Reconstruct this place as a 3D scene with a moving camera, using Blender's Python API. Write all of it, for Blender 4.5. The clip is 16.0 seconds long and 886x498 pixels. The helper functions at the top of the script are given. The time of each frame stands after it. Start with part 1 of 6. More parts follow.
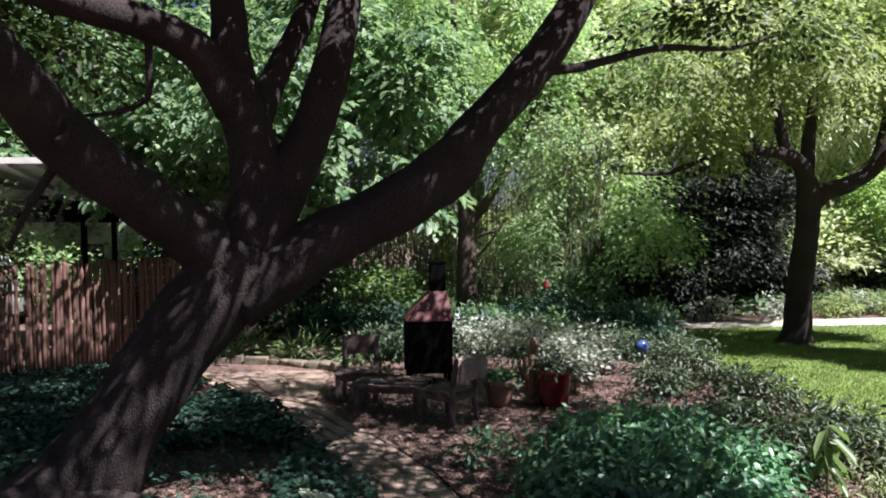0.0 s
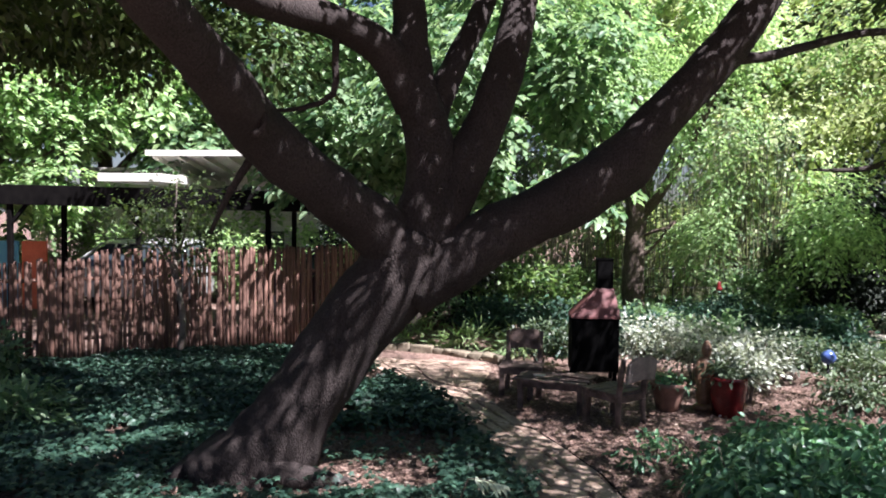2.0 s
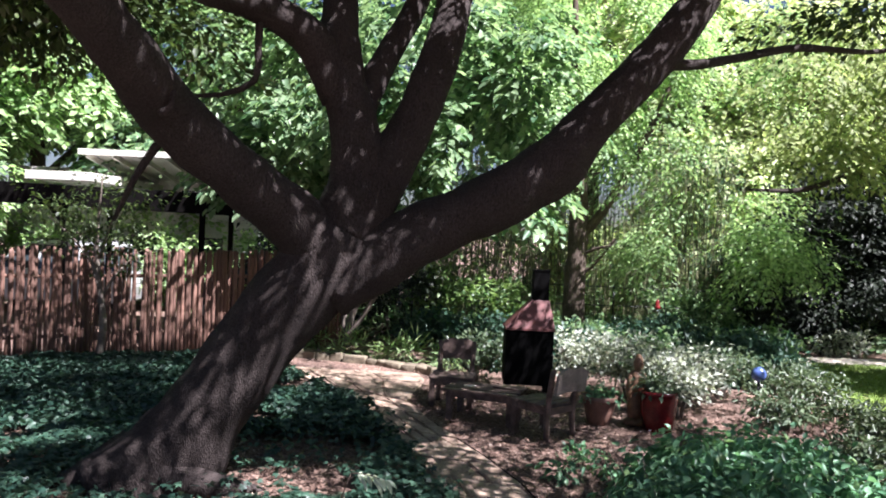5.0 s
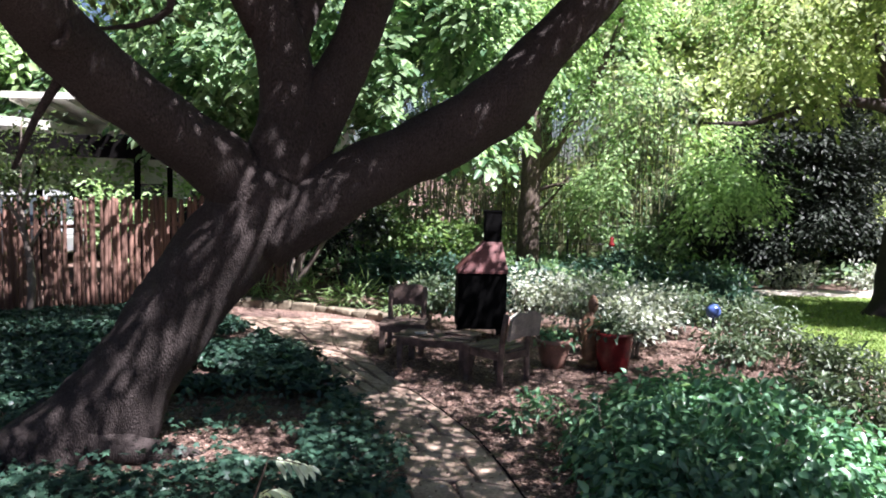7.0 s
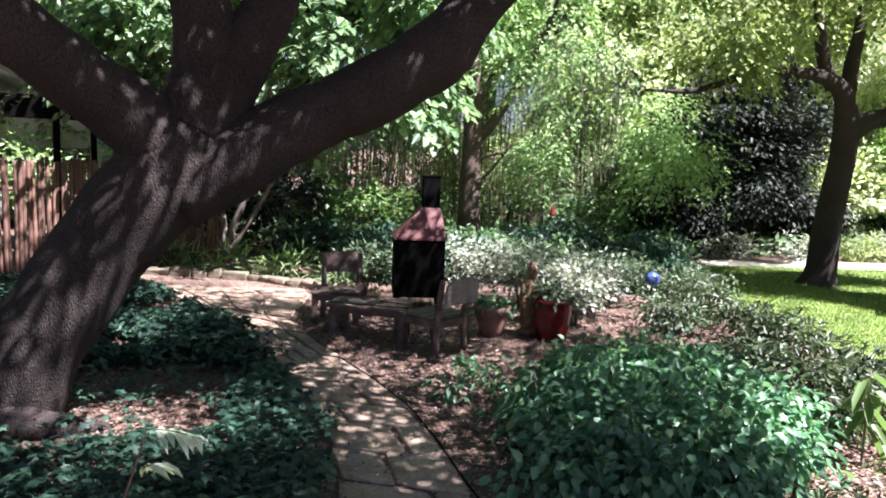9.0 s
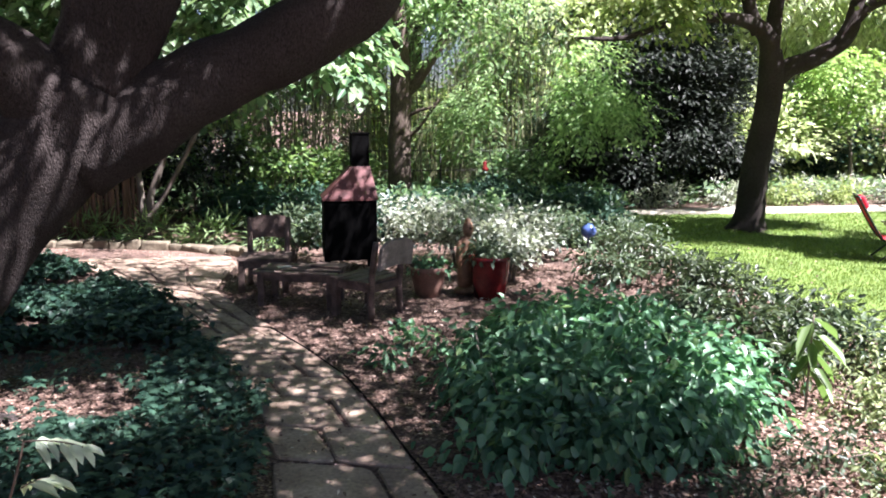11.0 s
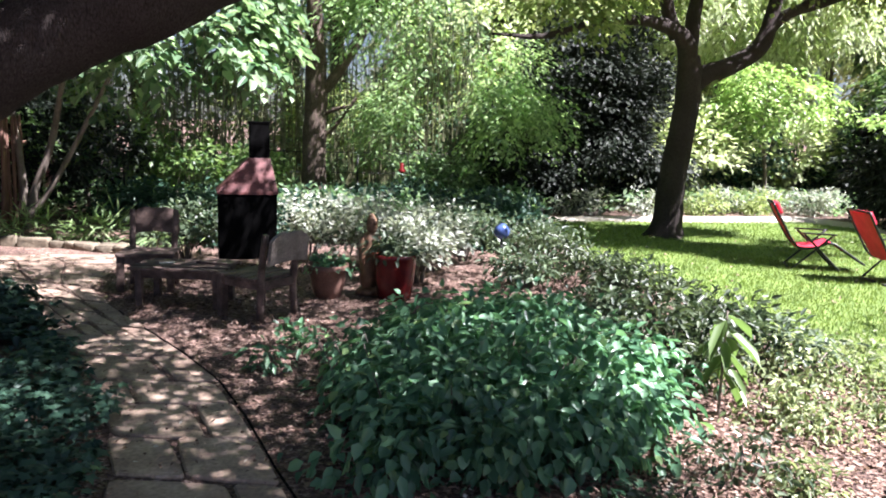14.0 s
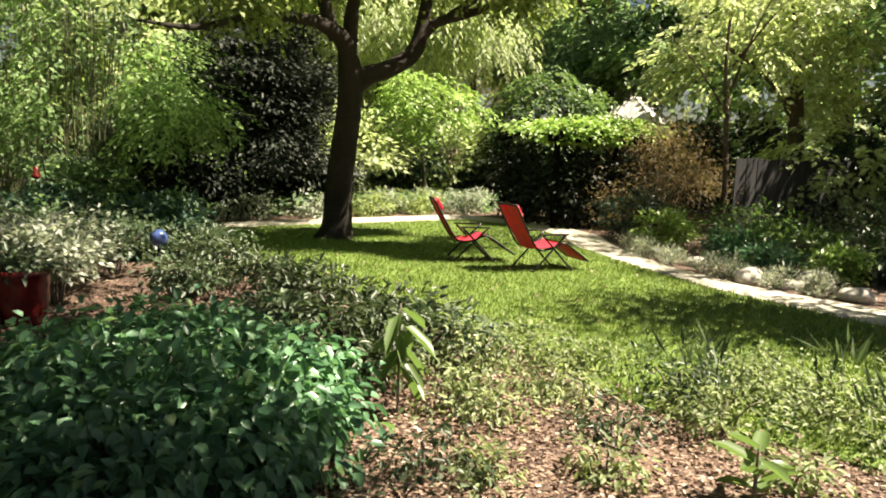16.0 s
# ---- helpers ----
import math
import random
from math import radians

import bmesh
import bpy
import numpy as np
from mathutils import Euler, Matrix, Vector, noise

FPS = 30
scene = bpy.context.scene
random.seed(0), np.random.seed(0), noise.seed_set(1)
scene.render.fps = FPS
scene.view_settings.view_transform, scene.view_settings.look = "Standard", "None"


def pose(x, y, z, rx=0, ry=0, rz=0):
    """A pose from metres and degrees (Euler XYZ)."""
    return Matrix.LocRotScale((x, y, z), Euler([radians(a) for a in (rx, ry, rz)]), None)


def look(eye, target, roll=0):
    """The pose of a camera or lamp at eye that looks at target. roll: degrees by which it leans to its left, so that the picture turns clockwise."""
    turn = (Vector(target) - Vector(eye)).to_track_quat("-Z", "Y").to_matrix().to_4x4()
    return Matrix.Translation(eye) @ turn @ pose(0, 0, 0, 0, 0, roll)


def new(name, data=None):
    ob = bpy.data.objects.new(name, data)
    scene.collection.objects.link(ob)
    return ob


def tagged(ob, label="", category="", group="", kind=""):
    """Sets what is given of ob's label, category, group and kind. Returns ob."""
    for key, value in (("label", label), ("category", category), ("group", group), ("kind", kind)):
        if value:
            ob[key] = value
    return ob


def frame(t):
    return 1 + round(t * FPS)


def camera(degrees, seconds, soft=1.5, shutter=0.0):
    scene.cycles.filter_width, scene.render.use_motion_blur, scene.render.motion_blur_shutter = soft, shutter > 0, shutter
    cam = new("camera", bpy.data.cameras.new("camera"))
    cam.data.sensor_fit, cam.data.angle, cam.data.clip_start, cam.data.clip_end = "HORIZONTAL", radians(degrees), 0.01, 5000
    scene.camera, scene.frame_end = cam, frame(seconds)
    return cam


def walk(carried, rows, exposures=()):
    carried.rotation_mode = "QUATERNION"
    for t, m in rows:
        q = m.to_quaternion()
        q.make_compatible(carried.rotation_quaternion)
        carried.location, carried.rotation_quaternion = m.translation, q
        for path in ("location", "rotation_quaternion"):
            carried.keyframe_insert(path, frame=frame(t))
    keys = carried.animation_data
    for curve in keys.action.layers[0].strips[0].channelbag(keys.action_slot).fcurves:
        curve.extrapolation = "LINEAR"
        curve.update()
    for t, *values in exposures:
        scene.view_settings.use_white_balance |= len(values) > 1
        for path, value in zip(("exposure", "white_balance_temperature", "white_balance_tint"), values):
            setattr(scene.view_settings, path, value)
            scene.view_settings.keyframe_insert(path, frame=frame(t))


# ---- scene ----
cam = camera(59.6, 16.0, soft=1.9)
PATH = [
    (0, (0.261, -0.193, 2.703), (0.536, 1.787, 2.628), -0.6),
    (0.5, (0.19, -0.156, 2.703), (0.205, 1.841, 2.598), 0.2),
    (1, (0.152, -0.143, 2.708), (0.016, 1.851, 2.616), 0.8),
    (1.5, (0.152, -0.163, 2.703), (0.006, 1.829, 2.606), 1.0),
    (2, (0.158, -0.172, 2.695), (0.021, 1.821, 2.606), 0.6),
    (2.5, (0.136, -0.1, 2.665), (0.114, 1.899, 2.6), 0.8),
    (3, (0.118, -0.094, 2.638), (0.233, 1.9, 2.53), 0.1),
    (3.5, (0.159, 0.019, 2.604), (0.232, 2.017, 2.527), -0.0),
    (4, (0.296, 0.057, 2.508), (0.283, 2.057, 2.476), 1.2),
    (4.5, (0.39, 0.109, 2.504), (0.35, 2.108, 2.502), 1.6),
    (4.7, (0.405, 0.107, 2.487), (0.376, 2.107, 2.473), 2.1),
    (6.8, (0.52, 0.563, 2.49), (0.586, 2.556, 2.336), 1.9),
    (7, (0.534, 0.604, 2.518), (0.638, 2.593, 2.331), 1.3),
    (7.5, (0.522, 0.738, 2.465), (0.717, 2.712, 2.212), 0.7),
    (8, (0.508, 0.845, 2.454), (0.829, 2.794, 2.139), 1.3),
    (8.5, (0.546, 0.894, 2.437), (0.902, 2.85, 2.221), 1.5),
    (9, (0.674, 0.938, 2.372), (0.922, 2.907, 2.122), 2.0),
    (9.5, (0.735, 1.034, 2.366), (0.993, 2.99, 2.04), 0.5),
    (10, (0.73, 1.139, 2.357), (1.057, 3.086, 2.035), 0.2),
    (10.2, (0.713, 1.159, 2.354), (1.119, 3.09, 2.027), 0.6),
    (12.5, (0.918, 1.605, 2.144), (1.341, 3.524, 1.772), 0.4),
    (13, (1.052, 1.638, 2.051), (1.429, 3.581, 1.763), 1.9),
    (13.5, (1.134, 1.766, 2.017), (1.558, 3.692, 1.686), 2.4),
    (14, (1.167, 1.819, 2.035), (1.763, 3.702, 1.721), 2.0),
    (14.5, (1.173, 1.907, 1.987), (1.972, 3.706, 1.635), 1.8),
    (15, (1.266, 2.006, 1.949), (2.215, 3.747, 1.683), 1.7),
    (15.5, (1.396, 2.08, 1.928), (2.557, 3.686, 1.661), 2.2),
    (16, (1.467, 2.227, 1.888), (2.782, 3.711, 1.626), 2.3),
]
walk(cam, [(t, look(eye, target, roll)) for t, eye, target, roll in PATH],
     [(0.0, 1.5, 5800, 24), (0.5, 1.64, 5800, 24), (1.5, 2.18, 5800, 24), (3.5, 2.2, 5800, 24), (7.0, 2.42, 5800, 24), (8.5, 2.48, 5800, 24), (13.0, 2.52, 5800, 25), (14.5, 2.4, 5800, 25), (15.2, 2.14, 5800, 22), (15.6, 2.0, 6250, 17), (16.0, 1.84, 7600, 9)])


# ---------------------------------------------------------------- light
SUN_AZ, SUN_EL = (0.80, -0.60), 57.0
world = bpy.data.worlds.new("sky")
scene.world = world
world.use_nodes = True
wn = world.node_tree.nodes
sky = wn.new("ShaderNodeTexSky")
sky.sky_type, sky.sun_disc = "NISHITA", False
sky.sun_elevation = radians(SUN_EL)
sky.sun_rotation = math.atan2(SUN_AZ[0], SUN_AZ[1])
world.node_tree.links.new(sky.outputs[0], wn["Background"].inputs[0])
wn["Background"].inputs[1].default_value = 0.018
sun_data = bpy.data.lights.new("sun", "SUN")
sun_data.energy, sun_data.angle, sun_data.color = 5.0, radians(0.53), (1.0, 0.95, 0.86)
sun = new("sun", sun_data)
sun.matrix_world = look((SUN_AZ[0] * 30, SUN_AZ[1] * 30, 30 * math.tan(radians(SUN_EL))), (0, 0, 0))

rng = np.random.default_rng(7)


# ---------------------------------------------------------------- materials
def nodes_of(name):
    m = bpy.data.materials.new(name)
    m.use_nodes = True
    nt = m.node_tree
    return m, nt, nt.nodes["Principled BSDF"]


def ramp(nt, fac, stops):
    r = nt.nodes.new("ShaderNodeValToRGB")
    while len(r.color_ramp.elements) < len(stops):
        r.color_ramp.elements.new(0.5)
    for e, (p, c) in zip(r.color_ramp.elements, stops):
        e.position, e.color = p, (*c, 1)
    nt.links.new(fac, r.inputs[0])
    return r.outputs[0]


def texture(nt, kind, scale, stretch=(1, 1, 1), detail=6.0, coords="Object", warp=0.0):
    tc = nt.nodes.new("ShaderNodeTexCoord")
    mp = nt.nodes.new("ShaderNodeMapping")
    mp.inputs["Scale"].default_value = stretch
    nt.links.new(tc.outputs[coords], mp.inputs[0])
    if kind == "noise":
        tx = nt.nodes.new("ShaderNodeTexNoise")
        tx.inputs["Detail"].default_value = detail
        out = tx.outputs[0]
    else:
        tx = nt.nodes.new("ShaderNodeTexVoronoi")
        tx.feature = kind
        out = tx.outputs["Distance"]
    tx.inputs["Scale"].default_value = scale
    vec = mp.outputs[0]
    if warp:
        wob = nt.nodes.new("ShaderNodeTexNoise")
        wob.inputs["Scale"].default_value = 6.0
        nt.links.new(vec, wob.inputs["Vector"])
        vm = nt.nodes.new("ShaderNodeVectorMath")
        vm.operation = "MULTIPLY_ADD"
        vm.inputs[1].default_value = (warp,) * 3
        nt.links.new(wob.outputs["Color"], vm.inputs[0])
        nt.links.new(vec, vm.inputs[2])
        vec = vm.outputs[0]
    nt.links.new(vec, tx.inputs["Vector"])
    return out


def mix(nt, a, b, fac, mode="MIX"):
    m = nt.nodes.new("ShaderNodeMix")
    m.data_type, m.blend_type = "RGBA", mode
    for sock, v in ((m.inputs["A"], a), (m.inputs["B"], b), (m.inputs["Factor"], fac)):
        if isinstance(v, tuple):
            sock.default_value = (*v, 1)
        elif isinstance(v, (int, float)):
            sock.default_value = v
        else:
            nt.links.new(v, sock)
    return m.outputs["Result"]


def bump(nt, p, height, strength, distance):
    b = nt.nodes.new("ShaderNodeBump")
    b.inputs["Strength"].default_value, b.inputs["Distance"].default_value = strength, distance
    nt.links.new(height, b.inputs["Height"])
    nt.links.new(b.outputs[0], p.inputs["Normal"])


def leaf_material(name, dark, light, through_leaf=0.4, rough=0.45, gloss=0.4, odd=None):
    """Leaves: each island its own tone, some light passing through."""
    m, nt, p = nodes_of(name)
    geo = nt.nodes.new("ShaderNodeNewGeometry")
    stops = [(0.0, dark), (0.85, light)]
    if odd:
        stops += [(0.93, light), (0.97, odd)]
    col = ramp(nt, geo.outputs["Random Per Island"], stops)
    col = mix(nt, col, ramp(nt, texture(nt, "noise", 0.9), [(0.3, (0.75, 0.75, 0.75)), (0.7, (1.2, 1.2, 1.2))]), 1.0, "MULTIPLY")
    nt.links.new(col, p.inputs["Base Color"])
    p.inputs["Roughness"].default_value = rough
    p.inputs["Specular IOR Level"].default_value = gloss
    tr = nt.nodes.new("ShaderNodeBsdfTranslucent")
    warm = mix(nt, col, (1.1, 1.16, 0.8), 1.0, "MULTIPLY")
    nt.links.new(warm, tr.inputs[0])
    ms = nt.nodes.new("ShaderNodeMixShader")
    ms.inputs[0].default_value = through_leaf
    nt.links.new(p.outputs[0], ms.inputs[1])
    nt.links.new(tr.outputs[0], ms.inputs[2])
    nt.links.new(ms.outputs[0], nt.nodes["Material Output"].inputs[0])
    return m


def solid(name, a, b, scale=6.0, rough=0.6, stretch=(1, 1, 1), bump_d=0.004, metal=0.0, spec=0.5, vary=0.0, fine=60.0):
    """Two tones at two scales with fine relief; vary: tone change from piece to piece."""
    m, nt, p = nodes_of(name)
    n1 = texture(nt, "noise", scale, stretch)
    n2 = texture(nt, "noise", fine, stretch, 3.0)
    col = ramp(nt, n1, [(0.32, a), (0.68, b)])
    col = mix(nt, col, ramp(nt, n2, [(0.3, (0.55, 0.55, 0.55)), (0.7, (1.25, 1.25, 1.25))]), 0.7, "MULTIPLY")
    if vary:
        oi = nt.nodes.new("ShaderNodeObjectInfo")
        k = ramp(nt, oi.outputs["Random"], [(0.0, (1 - vary,) * 3), (1.0, (1 + vary,) * 3)])
        col = mix(nt, col, k, 1.0, "MULTIPLY")
    nt.links.new(col, p.inputs["Base Color"])
    p.inputs["Roughness"].default_value, p.inputs["Metallic"].default_value = rough, metal
    p.inputs["Specular IOR Level"].default_value = spec
    if bump_d:
        bump(nt, p, mix(nt, n1, n2, 0.5), 0.8, bump_d)
    return m


def bark(name, dark, light, scale, depth):
    m, nt, p = nodes_of(name)
    v = texture(nt, "DISTANCE_TO_EDGE", scale, (1, 1, 0.3), warp=0.16)
    n = texture(nt, "noise", scale * 1.2, (1, 1, 0.5))
    n2 = texture(nt, "noise", 1.6)
    crack = ramp(nt, v, [(0.0, (0, 0, 0)), (0.22, (1, 1, 1))])
    height = mix(nt, crack, n, 0.78)
    col = ramp(nt, height, [(0.15, dark), (0.75, light)])
    col = mix(nt, col, ramp(nt, n2, [(0.3, (0.7, 0.68, 0.66)), (0.7, (1.15, 1.12, 1.1))]), 1.0, "MULTIPLY")
    nt.links.new(col, p.inputs["Base Color"])
    p.inputs["Roughness"].default_value = 0.9
    p.inputs["Specular IOR Level"].default_value = 0.2
    bump(nt, p, height, 1.0, depth)
    return m


def soil():
    """Leaf mould and bark mulch: chips of many browns over dark earth."""
    m, nt, p = nodes_of("leaf_litter_soil")
    tc = nt.nodes.new("ShaderNodeTexCoord")
    v = nt.nodes.new("ShaderNodeTexVoronoi")
    v.inputs["Scale"].default_value = 42
    nt.links.new(tc.outputs["Object"], v.inputs["Vector"])
    sep = nt.nodes.new("ShaderNodeSeparateColor")
    nt.links.new(v.outputs["Color"], sep.inputs[0])
    chips = ramp(nt, sep.outputs[0], [(0.0, (0.05, 0.029, 0.021)), (0.5, (0.125, 0.077, 0.058)), (0.85, (0.22, 0.15, 0.115)), (1.0, (0.36, 0.28, 0.235))])
    big = texture(nt, "noise", 1.3)
    col = mix(nt, chips, ramp(nt, big, [(0.3, (0.55, 0.5, 0.48)), (0.7, (1.2, 1.15, 1.1))]), 1.0, "MULTIPLY")
    nt.links.new(col, p.inputs["Base Color"])
    p.inputs["Roughness"].default_value = 0.85
    bump(nt, p, v.outputs["Distance"], 0.9, 0.02)
    return m


OAK_BARK = bark("oak_bark", (0.005, 0.004, 0.0036), (0.068, 0.056, 0.052), 62.0, 0.02)
GREY_BARK = bark("grey_bark", (0.028, 0.022, 0.018), (0.15, 0.118, 0.096), 24.0, 0.02)
SMOOTH_BARK = solid("smooth_bark", (0.09, 0.07, 0.055), (0.22, 0.185, 0.15), 7, 0.8, (1, 1, 0.5))
SOIL = soil()
OAK_LEAF = leaf_material("oak_leaf", (0.022, 0.042, 0.012), (0.075, 0.115, 0.03), 0.35, 0.5)
MAPLE_LEAF = leaf_material("maple_leaf", (0.115, 0.21, 0.08), (0.43, 0.58, 0.29), 0.55, 0.5, 0.35)
PLANE_LEAF = leaf_material("broad_leaf", (0.06, 0.135, 0.066), (0.27, 0.38, 0.21), 0.5, 0.42)
YELLOW_LEAF = leaf_material("yellow_green_leaf", (0.12, 0.18, 0.055), (0.38, 0.44, 0.19), 0.55, 0.55, 0.3)
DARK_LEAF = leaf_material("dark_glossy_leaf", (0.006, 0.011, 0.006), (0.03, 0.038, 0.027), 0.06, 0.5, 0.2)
IVY_LEAF = leaf_material("ivy_leaf", (0.016, 0.046, 0.032), (0.048, 0.102, 0.064), 0.2, 0.45, 0.42)
NETTLE_LEAF = leaf_material("hydrangea_leaf", (0.05, 0.14, 0.074), (0.17, 0.34, 0.18), 0.35, 0.36, 0.6, odd=(0.22, 0.36, 0.14))
PALE_LEAF = leaf_material("pale_variegated_leaf", (0.075, 0.105, 0.06), (0.55, 0.58, 0.5), 0.35, 0.5)
GREY_LEAF = leaf_material("grey_green_leaf", (0.022, 0.045, 0.022), (0.12, 0.165, 0.092), 0.3, 0.42, 0.5)
BORDER_LEAF = leaf_material("olive_border_leaf", (0.016, 0.032, 0.015), (0.085, 0.115, 0.055), 0.3, 0.42, 0.5)
# Strong sunlight is put into this leaf colour, paler than real foliage.
SUNLIT_LEAF = leaf_material("sunlit_willowy_leaf", (0.24, 0.31, 0.13), (0.68, 0.73, 0.48), 0.55, 0.5, 0.4)
BIG_LEAF = leaf_material("large_hanging_leaf", (0.045, 0.105, 0.034), (0.18, 0.27, 0.085), 0.45, 0.4, 0.5)
WEED_LEAF = leaf_material("pale_weed_leaf", (0.08, 0.12, 0.045), (0.36, 0.42, 0.21), 0.4, 0.5, 0.4)
VINE_LEAF = leaf_material("vine_leaf", (0.14, 0.26, 0.05), (0.36, 0.5, 0.15), 0.35, 0.4, 0.5)
# Leaflets stand under the crown, so their sunlight is painted as pale colour.
SUNLIT_LEAFLET = leaf_material("sunlit_leaflet", (0.42, 0.52, 0.36), (0.58, 0.66, 0.5), 0.35, 0.35, 0.6)
SILVER_LEAF = leaf_material("silver_leaf", (0.22, 0.26, 0.19), (0.6, 0.63, 0.54), 0.3, 0.6)
DRY_LEAF = leaf_material("golden_brown_leaf", (0.1, 0.072, 0.036), (0.3, 0.22, 0.115), 0.35, 0.6)
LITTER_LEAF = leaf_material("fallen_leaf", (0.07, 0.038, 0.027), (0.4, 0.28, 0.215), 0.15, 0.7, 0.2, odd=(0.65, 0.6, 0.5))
# Brown mulch, darkened further so that the colour holds the canopy's shade.
SHADED_MULCH_LEAF = leaf_material("shaded_mulch_leaf", (0.038, 0.022, 0.016), (0.2, 0.134, 0.105), 0.1, 0.75, 0.2, odd=(0.42, 0.34, 0.28))
GRASS_LEAF = leaf_material("grass_blade", (0.1, 0.17, 0.036), (0.25, 0.325, 0.086), 0.35, 0.6, 0.3)
BAMBOO = solid("bamboo_cane", (0.06, 0.07, 0.032), (0.2, 0.2, 0.11), 5, 0.45, vary=0.35)
TURF = solid("turf", (0.08, 0.14, 0.025), (0.16, 0.23, 0.045), 3, 0.9, bump_d=0.02)
FLAG = solid("flagstone", (0.215, 0.15, 0.108), (0.45, 0.345, 0.258), 2.6, 0.8, bump_d=0.006, vary=0.18, fine=35)
GRAVEL = solid("pale_gravel", (0.42, 0.38, 0.31), (0.6, 0.55, 0.47), 5, 0.9, bump_d=0.012, fine=90)
EDGE_STONE = solid("edging_stone", (0.075, 0.062, 0.04), (0.21, 0.175, 0.12), 5, 0.85, bump_d=0.012, vary=0.2, fine=30)
ROCK = solid("pale_rock", (0.42, 0.39, 0.34), (0.62, 0.58, 0.52), 4, 0.8, bump_d=0.02, fine=25)
PICKET = solid("weathered_cedar", (0.085, 0.042, 0.03), (0.25, 0.14, 0.1), 5, 0.75, (1, 1, 0.12), 0.004, vary=0.3)
OLD_WOOD = solid("weathered_grey_wood", (0.045, 0.028, 0.021), (0.16, 0.11, 0.09), 8, 0.75, (1, 1, 1), 0.003, vary=0.2)
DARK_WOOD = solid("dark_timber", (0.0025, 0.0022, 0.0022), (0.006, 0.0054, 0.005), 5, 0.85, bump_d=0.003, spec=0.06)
# Dark bluish board colour that includes the shade of the trees.
SHADED_BOARD = solid("shaded_board", (0.022, 0.021, 0.024), (0.06, 0.056, 0.06), 5, 0.8, (1, 1, 0.15), 0.003, vary=0.25)
CARVED = solid("carved_wood", (0.1, 0.05, 0.027), (0.26, 0.145, 0.078), 9, 0.6, bump_d=0.006)
SOOT = solid("black_iron", (0.0012, 0.0012, 0.0012), (0.003, 0.003, 0.003), 8, 0.85, bump_d=0.002, spec=0.06)
COPPER = solid("rusted_red_iron", (0.09, 0.028, 0.026), (0.2, 0.07, 0.062), 6, 0.55, bump_d=0.002)
TERRACOTTA = solid("terracotta", (0.14, 0.07, 0.048), (0.25, 0.14, 0.1), 6, 0.75, bump_d=0.003)
RED_GLAZE = solid("red_glaze", (0.09, 0.006, 0.008), (0.17, 0.015, 0.014), 5, 0.25, bump_d=0.001)
BLUE_GLAZE = solid("blue_glaze", (0.05, 0.085, 0.24), (0.09, 0.14, 0.34), 4, 0.15, bump_d=0)
RED_CLOTH = solid("red_mesh_fabric", (0.55, 0.015, 0.04), (0.66, 0.028, 0.06), 10, 0.7, bump_d=0.001, fine=220)
TUBE = solid("dark_metal_tube", (0.012, 0.012, 0.013), (0.03, 0.03, 0.032), 9, 0.4, bump_d=0, metal=0.5)
WHITE = solid("white_paint", (0.5, 0.48, 0.43), (0.64, 0.62, 0.56), 3, 0.6, bump_d=0.002)
CAR_GREY = solid("silver_car_paint", (0.36, 0.37, 0.37), (0.42, 0.43, 0.43), 2, 0.3, bump_d=0, metal=0.3)
CAR_RED = solid("dark_maroon_car_paint", (0.04, 0.012, 0.012), (0.06, 0.02, 0.018), 2, 0.3, bump_d=0)
GLASS = solid("tinted_glass", (0.03, 0.04, 0.045), (0.05, 0.06, 0.065), 2, 0.06, bump_d=0, spec=0.8)
RUBBER = solid("rubber", (0.012, 0.012, 0.012), (0.025, 0.025, 0.025), 9, 0.8)
BLUE_BOARD = solid("blue_painted_board", (0.06, 0.26, 0.42), (0.09, 0.34, 0.5), 3, 0.6)
ORANGE_BOARD = solid("orange_painted_board", (0.55, 0.1, 0.035), (0.66, 0.15, 0.06), 3, 0.6)
SHINGLE = solid("bleached_shingle", (0.5, 0.47, 0.45), (0.68, 0.65, 0.63), 6, 0.8, vary=0.2)
# Pale tone for a chair back, with the sunlight on it put into the colour.
LIT_BACK = solid("sunlit_backrest", (0.15, 0.125, 0.105), (0.31, 0.27, 0.235), 7, 0.9)
PAPER = solid("paper", (0.5, 0.48, 0.44), (0.62, 0.6, 0.56), 7, 0.8, bump_d=0)


# ---------------------------------------------------------------- mesh helpers
def height(x, y):
    """The ground: level round the seats and lawn, rising towards the start of the walk."""
    u = np.clip((3.8 - np.asarray(y, float)) / 4.1, 0, 1)
    return 1.15 * u * u * (3 - 2 * u) + 0.0 * np.asarray(x, float)


def mesh_of(name, verts, faces, mat, smooth=False):
    me = bpy.data.meshes.new(name)
    if isinstance(faces, np.ndarray):
        n, k = faces.shape
        me.vertices.add(len(verts))
        me.vertices.foreach_set("co", np.asarray(verts, np.float32).ravel())
        me.loops.add(n * k)
        me.loops.foreach_set("vertex_index", faces.astype(np.int32).ravel())
        me.polygons.add(n)
        me.polygons.foreach_set("loop_start", np.arange(0, n * k, k, dtype=np.int32))
        me.update(calc_edges=True)
    else:
        me.from_pydata([tuple(v) for v in verts], [], faces)
    if smooth:
        me.polygons.foreach_set("use_smooth", [True] * len(me.polygons))
    me.materials.append(mat)
    me.update()
    return me


def thing(name, loc, rz, label, category, group="", kind=""):
    ob = new(name)
    ob.empty_display_size = 0.1
    ob.matrix_world = pose(*loc, 0, 0, rz)
    return tagged(ob, label, category, group, kind)


def part(name, me, parent, label="", m=None):
    ob = new(name, me)
    ob.parent = parent
    if m is not None:
        ob.matrix_basis = m
    return tagged(ob, label) if label else ob


